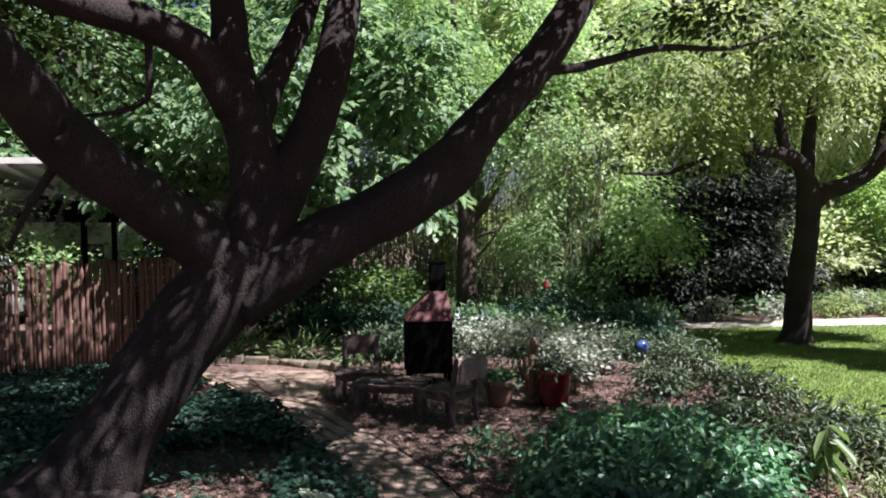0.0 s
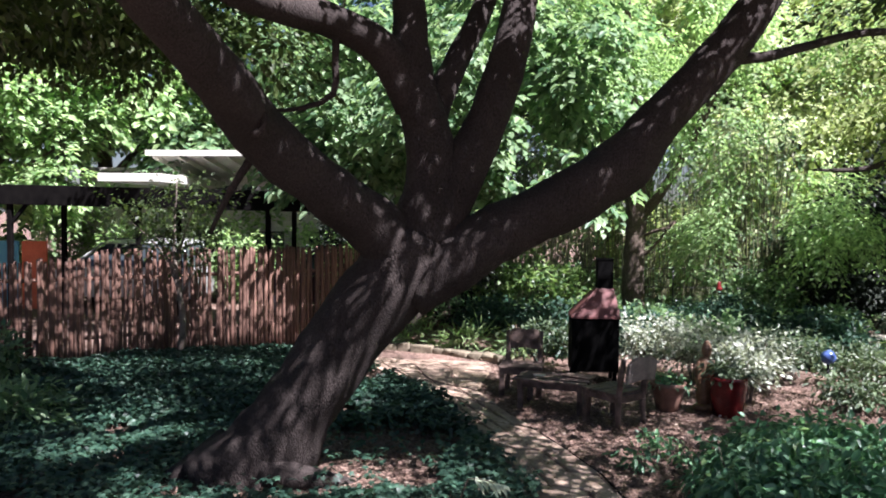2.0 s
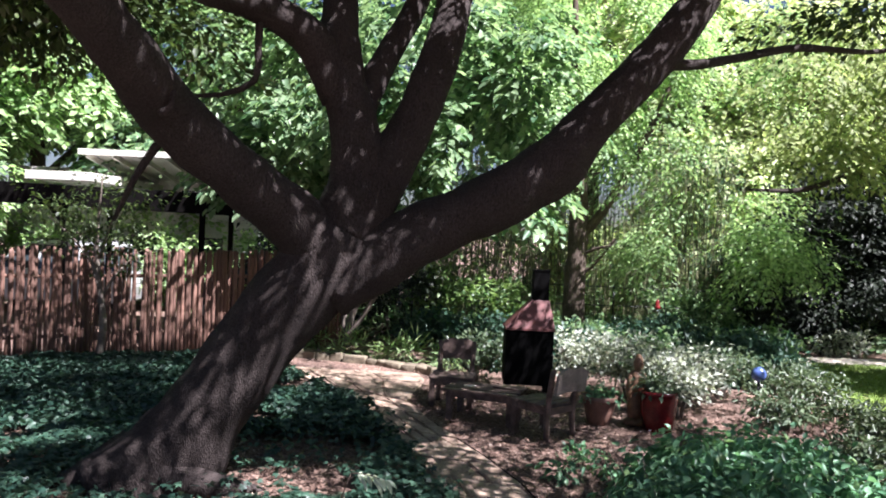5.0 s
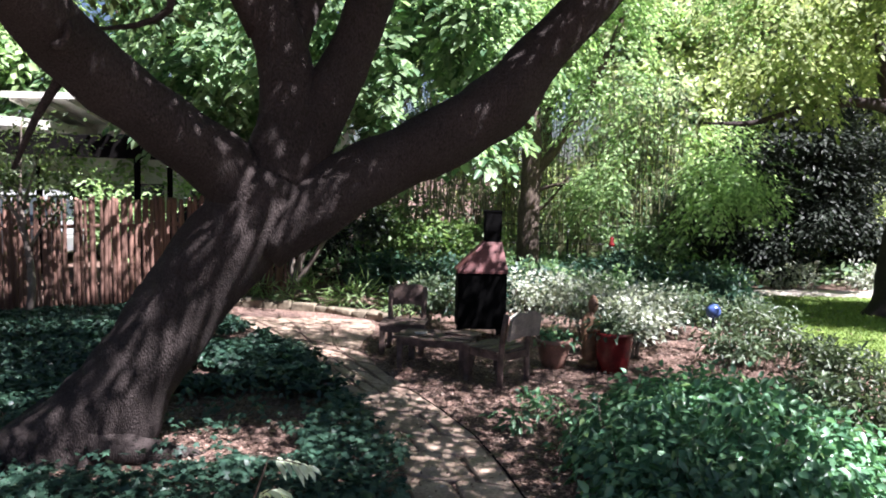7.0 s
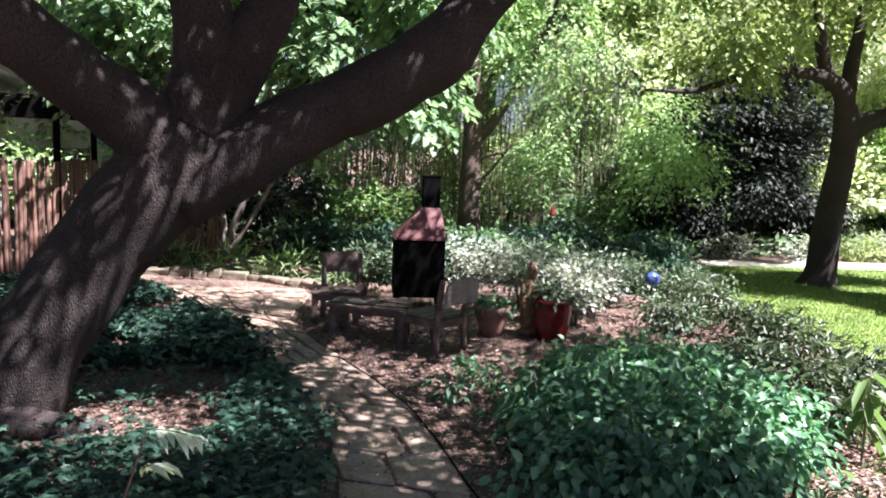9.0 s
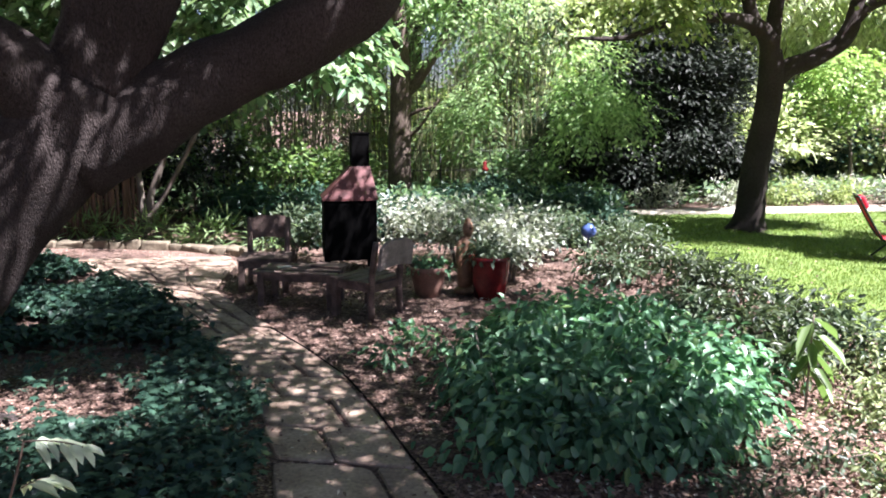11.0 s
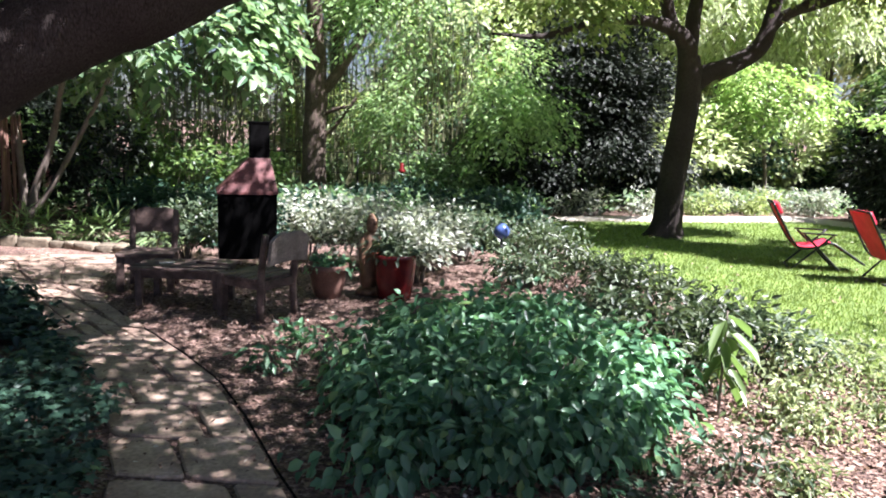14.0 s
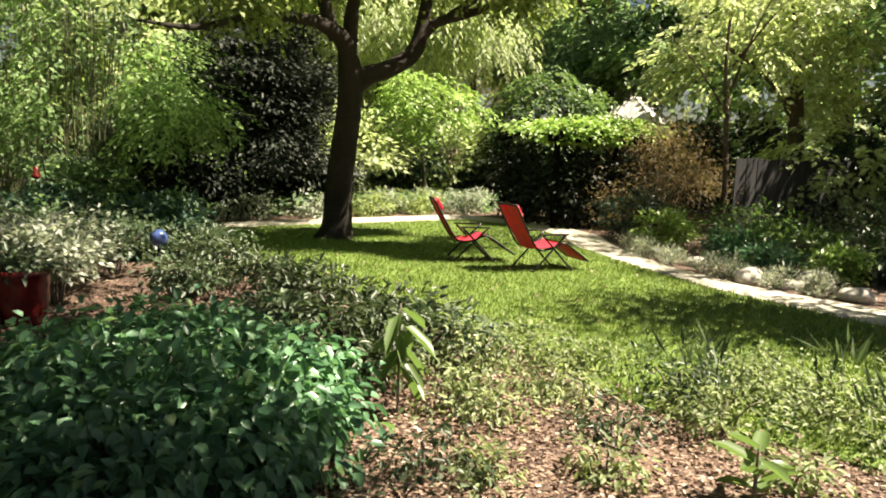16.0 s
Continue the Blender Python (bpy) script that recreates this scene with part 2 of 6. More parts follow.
def single(name, me, label, category, m=None, group="", kind=""):
    ob = new(name, me)
    if m is not None:
        ob.matrix_world = m
    return tagged(ob, label, category, group, kind)


def box(name, size, mat, at=(0, 0, 0), bevel=0.01, warp=0.0, turn=None):
    """A bevelled block, centred at `at`, slightly out of true by warp."""
    bm = bmesh.new()
    bmesh.ops.create_cube(bm, size=1)
    for v in bm.verts:
        v.co = Vector((v.co.x * size[0], v.co.y * size[1], v.co.z * size[2])) + Vector(rng.normal(0, warp, 3) if warp else (0, 0, 0))
    if bevel:
        bmesh.ops.bevel(bm, geom=bm.edges[:], offset=min(bevel, min(size) * 0.4), segments=2, affect="EDGES", profile=0.6)
    if turn is not None:
        bm.transform(turn)
    bm.transform(Matrix.Translation(at))
    me = bpy.data.meshes.new(name)
    bm.to_mesh(me)
    bm.free()
    me.materials.append(mat)
    return me


def spline(points, step=0.12):
    """Catmull-Rom through rows (x, y, z, r)."""
    p = np.asarray(points, float)
    p = np.vstack([2 * p[0] - p[1], p, 2 * p[-1] - p[-2]])
    out = []
    for i in range(1, len(p) - 2):
        n = max(2, int(np.linalg.norm(p[i + 1, :3] - p[i, :3]) / step))
        for t in np.arange(n) / n:
            a, b, c, d = p[i - 1], p[i], p[i + 1], p[i + 2]
            out.append(0.5 * (2 * b + (c - a) * t + (2 * a - 5 * b + 4 * c - d) * t * t + (3 * b - a - 3 * c + d) * t ** 3))
    out.append(p[-2])
    return np.array(out)


def tube(name, points, mat, seg=12, rough=0.0, step=0.12, freq=3.0, flare=None):
    """A round limb through rows (x, y, z, r), with an uneven skin; flare: (height, amount, lobes) of root swell."""
    c = spline(points, step)
    tan = np.gradient(c[:, :3], axis=0)
    tan /= np.linalg.norm(tan, axis=1)[:, None] + 1e-9
    ref = np.array([0.0, 1.0, 0.0]) if abs(tan[0][1]) < 0.8 else np.array([1.0, 0.0, 0.0])
    verts = []
    u = np.cross(ref, tan[0])
    for q, t in zip(c, tan):
        u = u - t * np.dot(u, t)
        u /= np.linalg.norm(u)
        w = np.cross(t, u)
        for k in range(seg):
            a = 2 * math.pi * k / seg
            d = math.cos(a) * u + math.sin(a) * w
            r = q[3]
            pt = q[:3] + d * r
            if rough:
                r *= 1 + rough * noise.noise(Vector(pt * freq)) + 0.5 * rough * noise.noise(Vector(pt * freq * 3.1))
            if flare:
                z = max(0.0, 1 - max(0.0, q[2]) / flare[0])
                r *= 1 + flare[1] * z * z * (0.55 + 0.45 * math.cos(flare[2] * a + 0.6))
            verts.append(q[:3] + d * max(r, 0.002))
    faces = []
    rows = len(c)
    for i in range(rows - 1):
        for k in range(seg):
            faces.append((i * seg + k, i * seg + (k + 1) % seg, (i + 1) * seg + (k + 1) % seg, (i + 1) * seg + k))
    faces.append(tuple(range(seg))[::-1])
    faces.append(tuple((rows - 1) * seg + k for k in range(seg)))
    return mesh_of(name, verts, faces, mat, True)


def unit(v):
    return v / (np.linalg.norm(v, axis=1)[:, None] + 1e-9)


def leaves(name, pos, axis, nrm, length, width, mat, rich=False):
    """One mesh of many leaves: each folded along its rib, with a bent tip."""
    n = len(pos)
    axis = unit(axis)
    side = unit(np.cross(axis, nrm))
    up = np.cross(side, axis)
    length = np.broadcast_to(np.asarray(length, float), (n,))[:, None] * rng.uniform(0.65, 1.3, (n, 1))
    width = np.broadcast_to(np.asarray(width, float), (n,))[:, None] * rng.uniform(0.7, 1.25, (n, 1))
    lift = width * 0.18
    if rich:
        v = np.stack([pos, pos + axis * length * 0.28 + side * width * 0.46 + up * lift,
                      pos + axis * length * 0.68 + side * width * 0.36 + up * lift * 0.6,
                      pos + axis * length - up * length * 0.16,
                      pos + axis * length * 0.68 - side * width * 0.36 + up * lift * 0.6,
                      pos + axis * length * 0.28 - side * width * 0.46 + up * lift], 1).reshape(-1, 3)
        base = np.arange(n)[:, None] * 6
        f = np.concatenate([base + np.array([[0, 3, 2, 1]]), base + np.array([[0, 5, 4, 3]])])
        return mesh_of(name, v, f, mat)
    v = np.stack([pos, pos + axis * length * 0.45 + side * width * 0.5 + up * lift, pos + axis * length,
                  pos + axis * length * 0.45 - side * width * 0.5 + up * lift], 1).reshape(-1, 3)
    base = np.arange(n)[:, None] * 4
    f = np.concatenate([base + np.array([[0, 2, 1]]), base + np.array([[0, 3, 2]])])
    return mesh_of(name, v, f, mat)


def lobed_leaves(name, pos, axis, nrm, size, mat):
    """One mesh of many five-lobed leaves, each a shallow fan."""
    n = len(pos)
    axis = unit(axis)
    side = unit(np.cross(axis, nrm))
    up = np.cross(side, axis)
    size = size * rng.uniform(0.6, 1.25, (n, 1))
    rim = []
    for deg, r in ((180, 0.12), (130, 0.42), (97, 0.26), (62, 0.52), (32, 0.3), (0, 0.66), (-32, 0.3), (-62, 0.52), (-97, 0.26), (-130, 0.42)):
        a = radians(deg)
        rim.append(pos + size * (axis * (r * math.cos(a) + 0.3) + side * (r * math.sin(a)) - up * (0.35 * r * r)))
    v = np.stack([pos + axis * size * 0.3] + rim, 1).reshape(-1, 3)
    base = np.arange(n)[:, None] * 11
    f = np.concatenate([base + np.array([[0, 1 + k, 1 + (k + 1) % 10]]) for k in range(10)])
    return mesh_of(name, v, f, mat)


def holes(p, freq, level):
    return np.array([noise.noise(Vector(q * freq)) > level for q in p])


def cloud(blobs, n, per=10, spread=0.3, gaps=(0.5, -0.15), shell=0.55, droop=0.3, flat=0.45):
    """Places, axes and normals of n leaves that stand in clumps on twigs within ellipsoids (x, y, z, rx, ry, rz)."""
    b = np.asarray(blobs, float)
    wgt = b[:, 3] * b[:, 4] * b[:, 5]
    wgt = wgt ** 0.67
    want = max(1, n // per)
    pick = rng.choice(len(b), want * 2, p=wgt / wgt.sum())
    d = unit(rng.normal(0, 1, (len(pick), 3)))
    r = shell + (1 - shell) * rng.random((len(pick), 1)) ** 0.6
    r *= 1 + 0.16 * rng.normal(0, 1, (len(pick), 1))
    c = b[pick, :3] + d * r * b[pick, 3:]
    if gaps:
        keep = holes(c, gaps[0], gaps[1])
        c, d = c[keep], d[keep]
    c, d = c[:want], d[:want]
    k = np.repeat(np.arange(len(c)), per)
    twig = unit(d + rng.normal(0, 0.5, d.shape) + np.array([0, 0, -droop]))
    off = rng.normal(0, spread, (len(k), 3)) * np.array([1, 1, flat])
    pos = c[k] + off + twig[k] * rng.uniform(-spread, spread, (len(k), 1)) * 0.8
    axis = unit(twig[k] * 0.6 + unit(off) * 0.7 + rng.normal(0, 0.35, (len(k), 3)) + np.array([0, 0, -droop]))
    nrm = unit(np.array([0, 0, 1.0]) + d[k] * 0.4 + rng.normal(0, 0.45, (len(k), 3)))
    return pos, axis, nrm


def sprays(blobs, n, per=18, reach=0.6, gaps=(0.5, -0.1), shell=0.4, droop=0.2):
    """Places, axes and normals of n leaves that stand two-ranked on near-level twigs within ellipsoids, as layered boughs."""
    b = np.asarray(blobs, float)
    wgt = (b[:, 3] * b[:, 4] * b[:, 5]) ** 0.67
    want = max(1, n // per)
    pick = rng.choice(len(b), want * 3, p=wgt / wgt.sum())
    d = unit(rng.normal(0, 1, (len(pick), 3)))
    c = b[pick, :3] + d * (shell + (1 - shell) * rng.random((len(pick), 1)) ** 0.6) * (1 + 0.14 * rng.normal(0, 1, (len(pick), 1))) * b[pick, 3:]
    if gaps:
        keep = holes(c, gaps[0], gaps[1])
        c, d = c[keep], d[keep]
    c, d = c[:want], d[:want]
    k = np.repeat(np.arange(len(c)), per)
    j = np.tile(np.arange(per), len(c))
    twig = unit(d * np.array([1, 1, 0.3]) + rng.normal(0, 0.45, d.shape) * np.array([1, 1, 0.4]) + np.array([0, 0, -droop]))
    side = unit(np.cross(twig, np.array([[0, 0, 1.0]])))
    size = reach * rng.uniform(0.6, 1.35, (len(c), 1))
    s = (j / per)[:, None]
    sgn = np.where(j % 2, 1.0, -1.0)[:, None]
    out = sgn * rng.uniform(0.05, 0.42, (len(k), 1)) * (1.05 - s)
    pos = c[k] + size[k] * (twig[k] * s + side[k] * out) - np.array([0, 0, 1.0]) * size[k] * (0.25 + droop) * s ** 2 * 0.6 + rng.normal(0, 0.03, (len(k), 3)) * size[k]
    axis = unit(twig[k] * 0.7 + side[k] * sgn * 0.75 + np.array([0, 0, -0.2 - 0.4 * droop]) + rng.normal(0, 0.2, (len(k), 3)))
    nrm = unit(np.array([0, 0, 1.0]) + d[k] * 0.3 + rng.normal(0, 0.25, (len(k), 3)))
    return pos, axis, nrm


def shrub(name, at, size, n, length, width, mat, label, category="shrub", group="", rich=False, stems=6, lobes=4, droop=0.25, spread=0.1, stem_mat=None, lift=0.0):
    """A bush: stems from the ground and leaves in a lumpy dome."""
    x, y = at
    z = float(height(x, y))
    ob = thing(name, (x, y, z), 0, label, category, group)
    blobs = [(0, 0, size[2] * 0.48, size[0] * 0.8, size[1] * 0.8, size[2] * 0.5)]
    for k in range(lobes):
        a = 2 * math.pi * (k + rng.random()) / lobes
        q = rng.uniform(0.45, 0.62)
        hz = size[2] * rng.uniform(0.35, 0.68)
        blobs.append((math.cos(a) * size[0] * q, math.sin(a) * size[1] * q, hz, size[0] * 0.45, size[1] * 0.45, min(hz, size[2] - hz) + 0.05))
    pos, axis, nrm = cloud(blobs, n, 9, spread, (2.4 / max(size[0], size[2]), -0.12), 0.72, droop)
    keep = pos[:, 2] > lift * size[2] * rng.uniform(0.5, 1.3, len(pos))
    pos, axis, nrm = pos[keep], axis[keep], nrm[keep]
    pos[:, 2] = np.maximum(pos[:, 2], 0.03)
    part("foliage", leaves("foliage", pos, axis, nrm, length, width, mat, rich), ob)
    for k in range(stems):
        a, q = 2 * math.pi * k / stems + rng.random(), rng.uniform(0.3, 0.75)
        tip = (math.cos(a) * size[0] * q, math.sin(a) * size[1] * q, size[2] * rng.uniform(0.6, 0.85))
        part("stem", tube("stem", [(0.05 * math.cos(a), 0.05 * math.sin(a), -0.03, 0.012), (tip[0] * 0.4, tip[1] * 0.4, tip[2] * 0.55, 0.009), (*tip, 0.004)], stem_mat or SMOOTH_BARK, 5, 0, 0.2), ob)
    return ob


def tree(name, at, limbs, blobs, n, length, width, bark_mat, leaf_mat, label, rich=False, seg=12, rough=0.1, per=10, spread=0.3,
         gaps=(0.5, -0.15), droop=0.3, flare=None, group="", flat=0.45, shell=0.55, category="tree", reach=0.0):
    """limbs: rows (x, y, z, r) in the world, the trunk first; blobs: crown ellipsoids in the world."""
    x, y = at
    z = float(height(x, y))
    ob = thing(name, (x, y, z), 0, label, category, group)
    for i, rows in enumerate(limbs):
        rows = [(a - x, b - y, c - z, r) for a, b, c, r in rows]
        part("trunk" if i == 0 else "limb", tube("limb", rows, bark_mat, seg if i < 8 else 6, rough, 0.12 if i < 8 else 0.3, flare=flare if i == 0 else None), ob)
    if n:
        bl = np.asarray(blobs, float) - np.array([x, y, z, 0, 0, 0])
        pos, axis, nrm = sprays(bl, n, per, reach, gaps, shell, droop) if reach else cloud(bl, n, per, spread, gaps, shell, droop, flat)
        part("crown", leaves("crown", pos, axis, nrm, length, width, leaf_mat, rich), ob)
    return ob


def along(line, s):
    """The point at share s of a polyline."""
    p = np.asarray(line, float)
    d = np.r_[0, np.cumsum(np.linalg.norm(np.diff(p, axis=0), axis=1))]
    return np.array([np.interp(s * d[-1], d, p[:, k]) for k in range(p.shape[1])])


def inside(px, py, poly):
    poly = np.asarray(poly, float)
    hit = np.zeros(len(px), bool)
    j = len(poly) - 1
    for i in range(len(poly)):
        (xi, yi), (xj, yj) = poly[i], poly[j]
        cross = ((yi > py) != (yj > py)) & (px < (xj - xi) * (py - yi) / (yj - yi + 1e-12) + xi)
        hit ^= cross
        j = i
    return hit


# ---------------------------------------------------------------- ground
PATH_L = [(-0.1, -4.0), (0.2, 0.5), (0.55, 4.0), (0.65, 5.7), (0.63, 6.6), (0.52, 7.25), (0.34, 8.07), (0.08, 8.95), (-0.69, 10.93), (-1.7, 12.8), (-2.9, 14.3), (-4.6, 14.2)]
PATH_R = [(1.2, -4.0), (1.45, 0.5), (1.78, 4.0), (1.68, 5.5), (1.55, 6.2), (1.43, 7.07), (1.27, 7.88), (0.96, 8.77), (0.37, 10.19), (-0.1, 11.65), (0.15, 13.3), (0.0, 13.9)]
LAWN = [(8.6, 17.3), (7.8, 15.8), (7.2, 14.2), (6.9, 12.4), (6.8, 10.6), (6.9, 8.6), (6.7, 6.9), (6.3, 5.5), (6.6, 3.5), (9.0, 1.0), (10.6, 3.2), (11.1, 5.2), (11.35, 6.6), (11.7, 8.0), (12.4, 9.65), (13.65, 12.1), (14.7, 13.3), (15.6, 15.5), (15.0, 17.0), (13.3, 17.0), (11.0, 17.2)]


def ground():
    near = np.arange(-12, 26.01, 0.5)
    axis = np.r_[[-900, -300, -120, -60, -30], near, [32, 45, 80, 200, 500, 900]]
    gx, gy = np.meshgrid(axis, axis)
    gz = height(gx, gy) + np.where((abs(gx) < 40) & (gy < 40), np.array([[0.012 * noise.noise(Vector((a * 0.9, b * 0.9, 0))) for a in axis] for b in axis]), 0)
    n = len(axis)
    v = np.stack([gx.ravel(), gy.ravel(), gz.ravel()], 1)
    i = (np.arange(n - 1)[:, None] * n + np.arange(n - 1)[None]).ravel()
    f = np.stack([i, i + 1, i + n + 1, i + n], 1)
    single("ground", mesh_of("ground", v, f, SOIL, True), "brown leaf litter and mulch over dark garden soil", "ground", kind="structure")


def lawn():
    ob = thing("lawn", (0, 0, 0), 0, "close-mown bright green lawn with fallen leaves", "lawn", kind="structure")
    line = [along(LAWN + LAWN[:1], s) for s in np.arange(0, 1, 0.01)]
    v = [(x, y, 0.025) for x, y in line] + [(x, y, -0.05) for x, y in line]
    n = len(line)
    f = [tuple(range(n))[::-1]] + [(i, (i + 1) % n, n + (i + 1) % n, n + i) for i in range(n)]
    part("turf", mesh_of("turf", v, f, TURF), ob)
    m = 170000
    x, y = rng.uniform(6, 16, m), rng.uniform(1, 17.5, m)
    keep = inside(x, y, LAWN) & (rng.random(m) < np.clip(1.3 - np.hypot(x - 3, y - 3) / 22, 0.3, 1))
    x, y = x[keep], y[keep]
    k = len(x)
    p = np.stack([x, y, np.full(k, 0.02)], 1)
    ax = unit(np.stack([rng.normal(0, 0.5, k), rng.normal(0, 0.5, k), np.ones(k)], 1))
    tagged(part("grass", leaves("grass", p, ax, rng.normal(0, 1, (k, 3)), 0.06, 0.013, GRASS_LEAF), ob), kind="stuff")


ground()
lawn()


def paired(s):
    """The two sides of the path at share s of its marked stations."""
    k = np.arange(len(PATH_L))
    lengths = np.linalg.norm(np.diff((np.array(PATH_L) + np.array(PATH_R)) / 2, axis=0), axis=1)
    d = np.r_[0, np.cumsum(lengths)]
    i = np.interp(s * d[-1], d, k)
    return tuple(np.array([np.interp(i, k, np.array(side)[:, c]) for c in (0, 1)]) for side in (PATH_L, PATH_R))


def slab(u0, u1, v0, v1):
    """One flagstone between shares of the path's length and width."""
    g = 0.011
    pts = []
    for s, w in ((u0, v0), (u0, v1), (u1, v1), (u1, v0)):
        a, b = paired(s)
        pts.append(a + (b - a) * w)
    pts = np.array(pts) + rng.normal(0, 0.012, (4, 2))
    c = pts.mean(0)
    ring = []
    for i in range(4):
        a, b = pts[i], pts[(i + 1) % 4]
        for t in (0.06, 0.36, 0.66, 0.94):
            q = a + (b - a) * t
            q = q + (c - q) / (np.linalg.norm(c - q) + 1e-6) * (g + (0.012 if t in (0.06, 0.94) else 0) + rng.uniform(0, 0.006))
            ring.append(q)
    z = rng.uniform(0.012, 0.026)
    v, n = [], len(ring)
    for inset, dz in ((0.0, -0.04), (0.0, z - 0.01), (0.012, z)):
        for q in ring:
            q = q + (c - q) / np.linalg.norm(c - q) * inset
            v.append((q[0], q[1], float(height(q[0], q[1])) + dz + rng.normal(0, 0.001)))
    f = [(l * n + i, l * n + (i + 1) % n, (l + 1) * n + (i + 1) % n, (l + 1) * n + i) for l in range(2) for i in range(n)]
    f.append(tuple(2 * n + i for i in range(n)))
    return mesh_of("flagstone", v, f, FLAG)


def stone_path():
    ob = thing("path", (0, 0, 0), 0, "worn tan flagstone path with leaf-filled joints", "path", kind="structure")
    total = float(np.linalg.norm(np.diff(np.array(PATH_L), axis=0), axis=1).sum())
    s, q = 0.0, 0.5
    while s < 0.995:
        e = min(1.0, s + rng.uniform(0.5, 0.85) / total)
        if s * total > 14.5:
            cuts = (0.0, 0.25, 0.5, 0.75, 1.0)
        else:
            q = 0.95 - q + rng.uniform(-0.12, 0.22) if 0.25 < q < 0.75 else 0.5
            cuts = (0.0, 1.0) if rng.random() < 0.15 else (0.0, q, 1.0)
        for c0, c1 in zip(cuts[:-1], cuts[1:]):
            part("flagstone", slab(s, e, c0, c1), ob)
        s = e
    edge = [along(PATH_R, s) for s in np.linspace(0.3, 0.80, 60)]
    v, f = [], []
    for i, q in enumerate(edge):
        h = float(height(*q))
        v += [(q[0] + 0.012, q[1], h - 0.03), (q[0] + 0.012, q[1], h + 0.012), (q[0] + 0.022, q[1], h + 0.012), (q[0] + 0.022, q[1], h - 0.03)]
        if i:
            b = 4 * i
            f += [(b - 4 + k, b - 4 + (k + 1) % 4, b + (k + 1) % 4, b + k) for k in range(4)]
    single("path_edging", mesh_of("path_edging", v, f, DARK_WOOD), "thin dark metal edging along the flagstone path", "edging", kind="structure")


def kerb_stones():
    ob = thing("stone_edging", (0, 0, 0), 0, "low edging of rough tan stone blocks behind the path", "edging", kind="structure")
    line = [(-4.2, 15.6), (-2.6, 15.3), (-0.74, 14.65), (0.18, 13.95), (0.5, 13.3)]
    total, s = 6.2, 0.0
    while s < 0.99:
        w = rng.uniform(0.24, 0.55)
        a, b = along(line, s), along(line, min(1, s + w / total))
        c, ang = (a + b) / 2, math.degrees(math.atan2(b[1] - a[1], b[0] - a[0]))
        hgt = rng.uniform(0.09, 0.15)
        part("edging_stone", box("edging_stone", (np.linalg.norm(b - a) - 0.015, rng.uniform(0.16, 0.26), hgt + 0.05), EDGE_STONE, (0, 0, 0), 0.035, 0.018), ob, "", pose(c[0], c[1] + rng.normal(0, 0.02), hgt / 2 - 0.025, rng.normal(0, 2), rng.normal(0, 2), ang + rng.normal(0, 4)))
        s += w / total


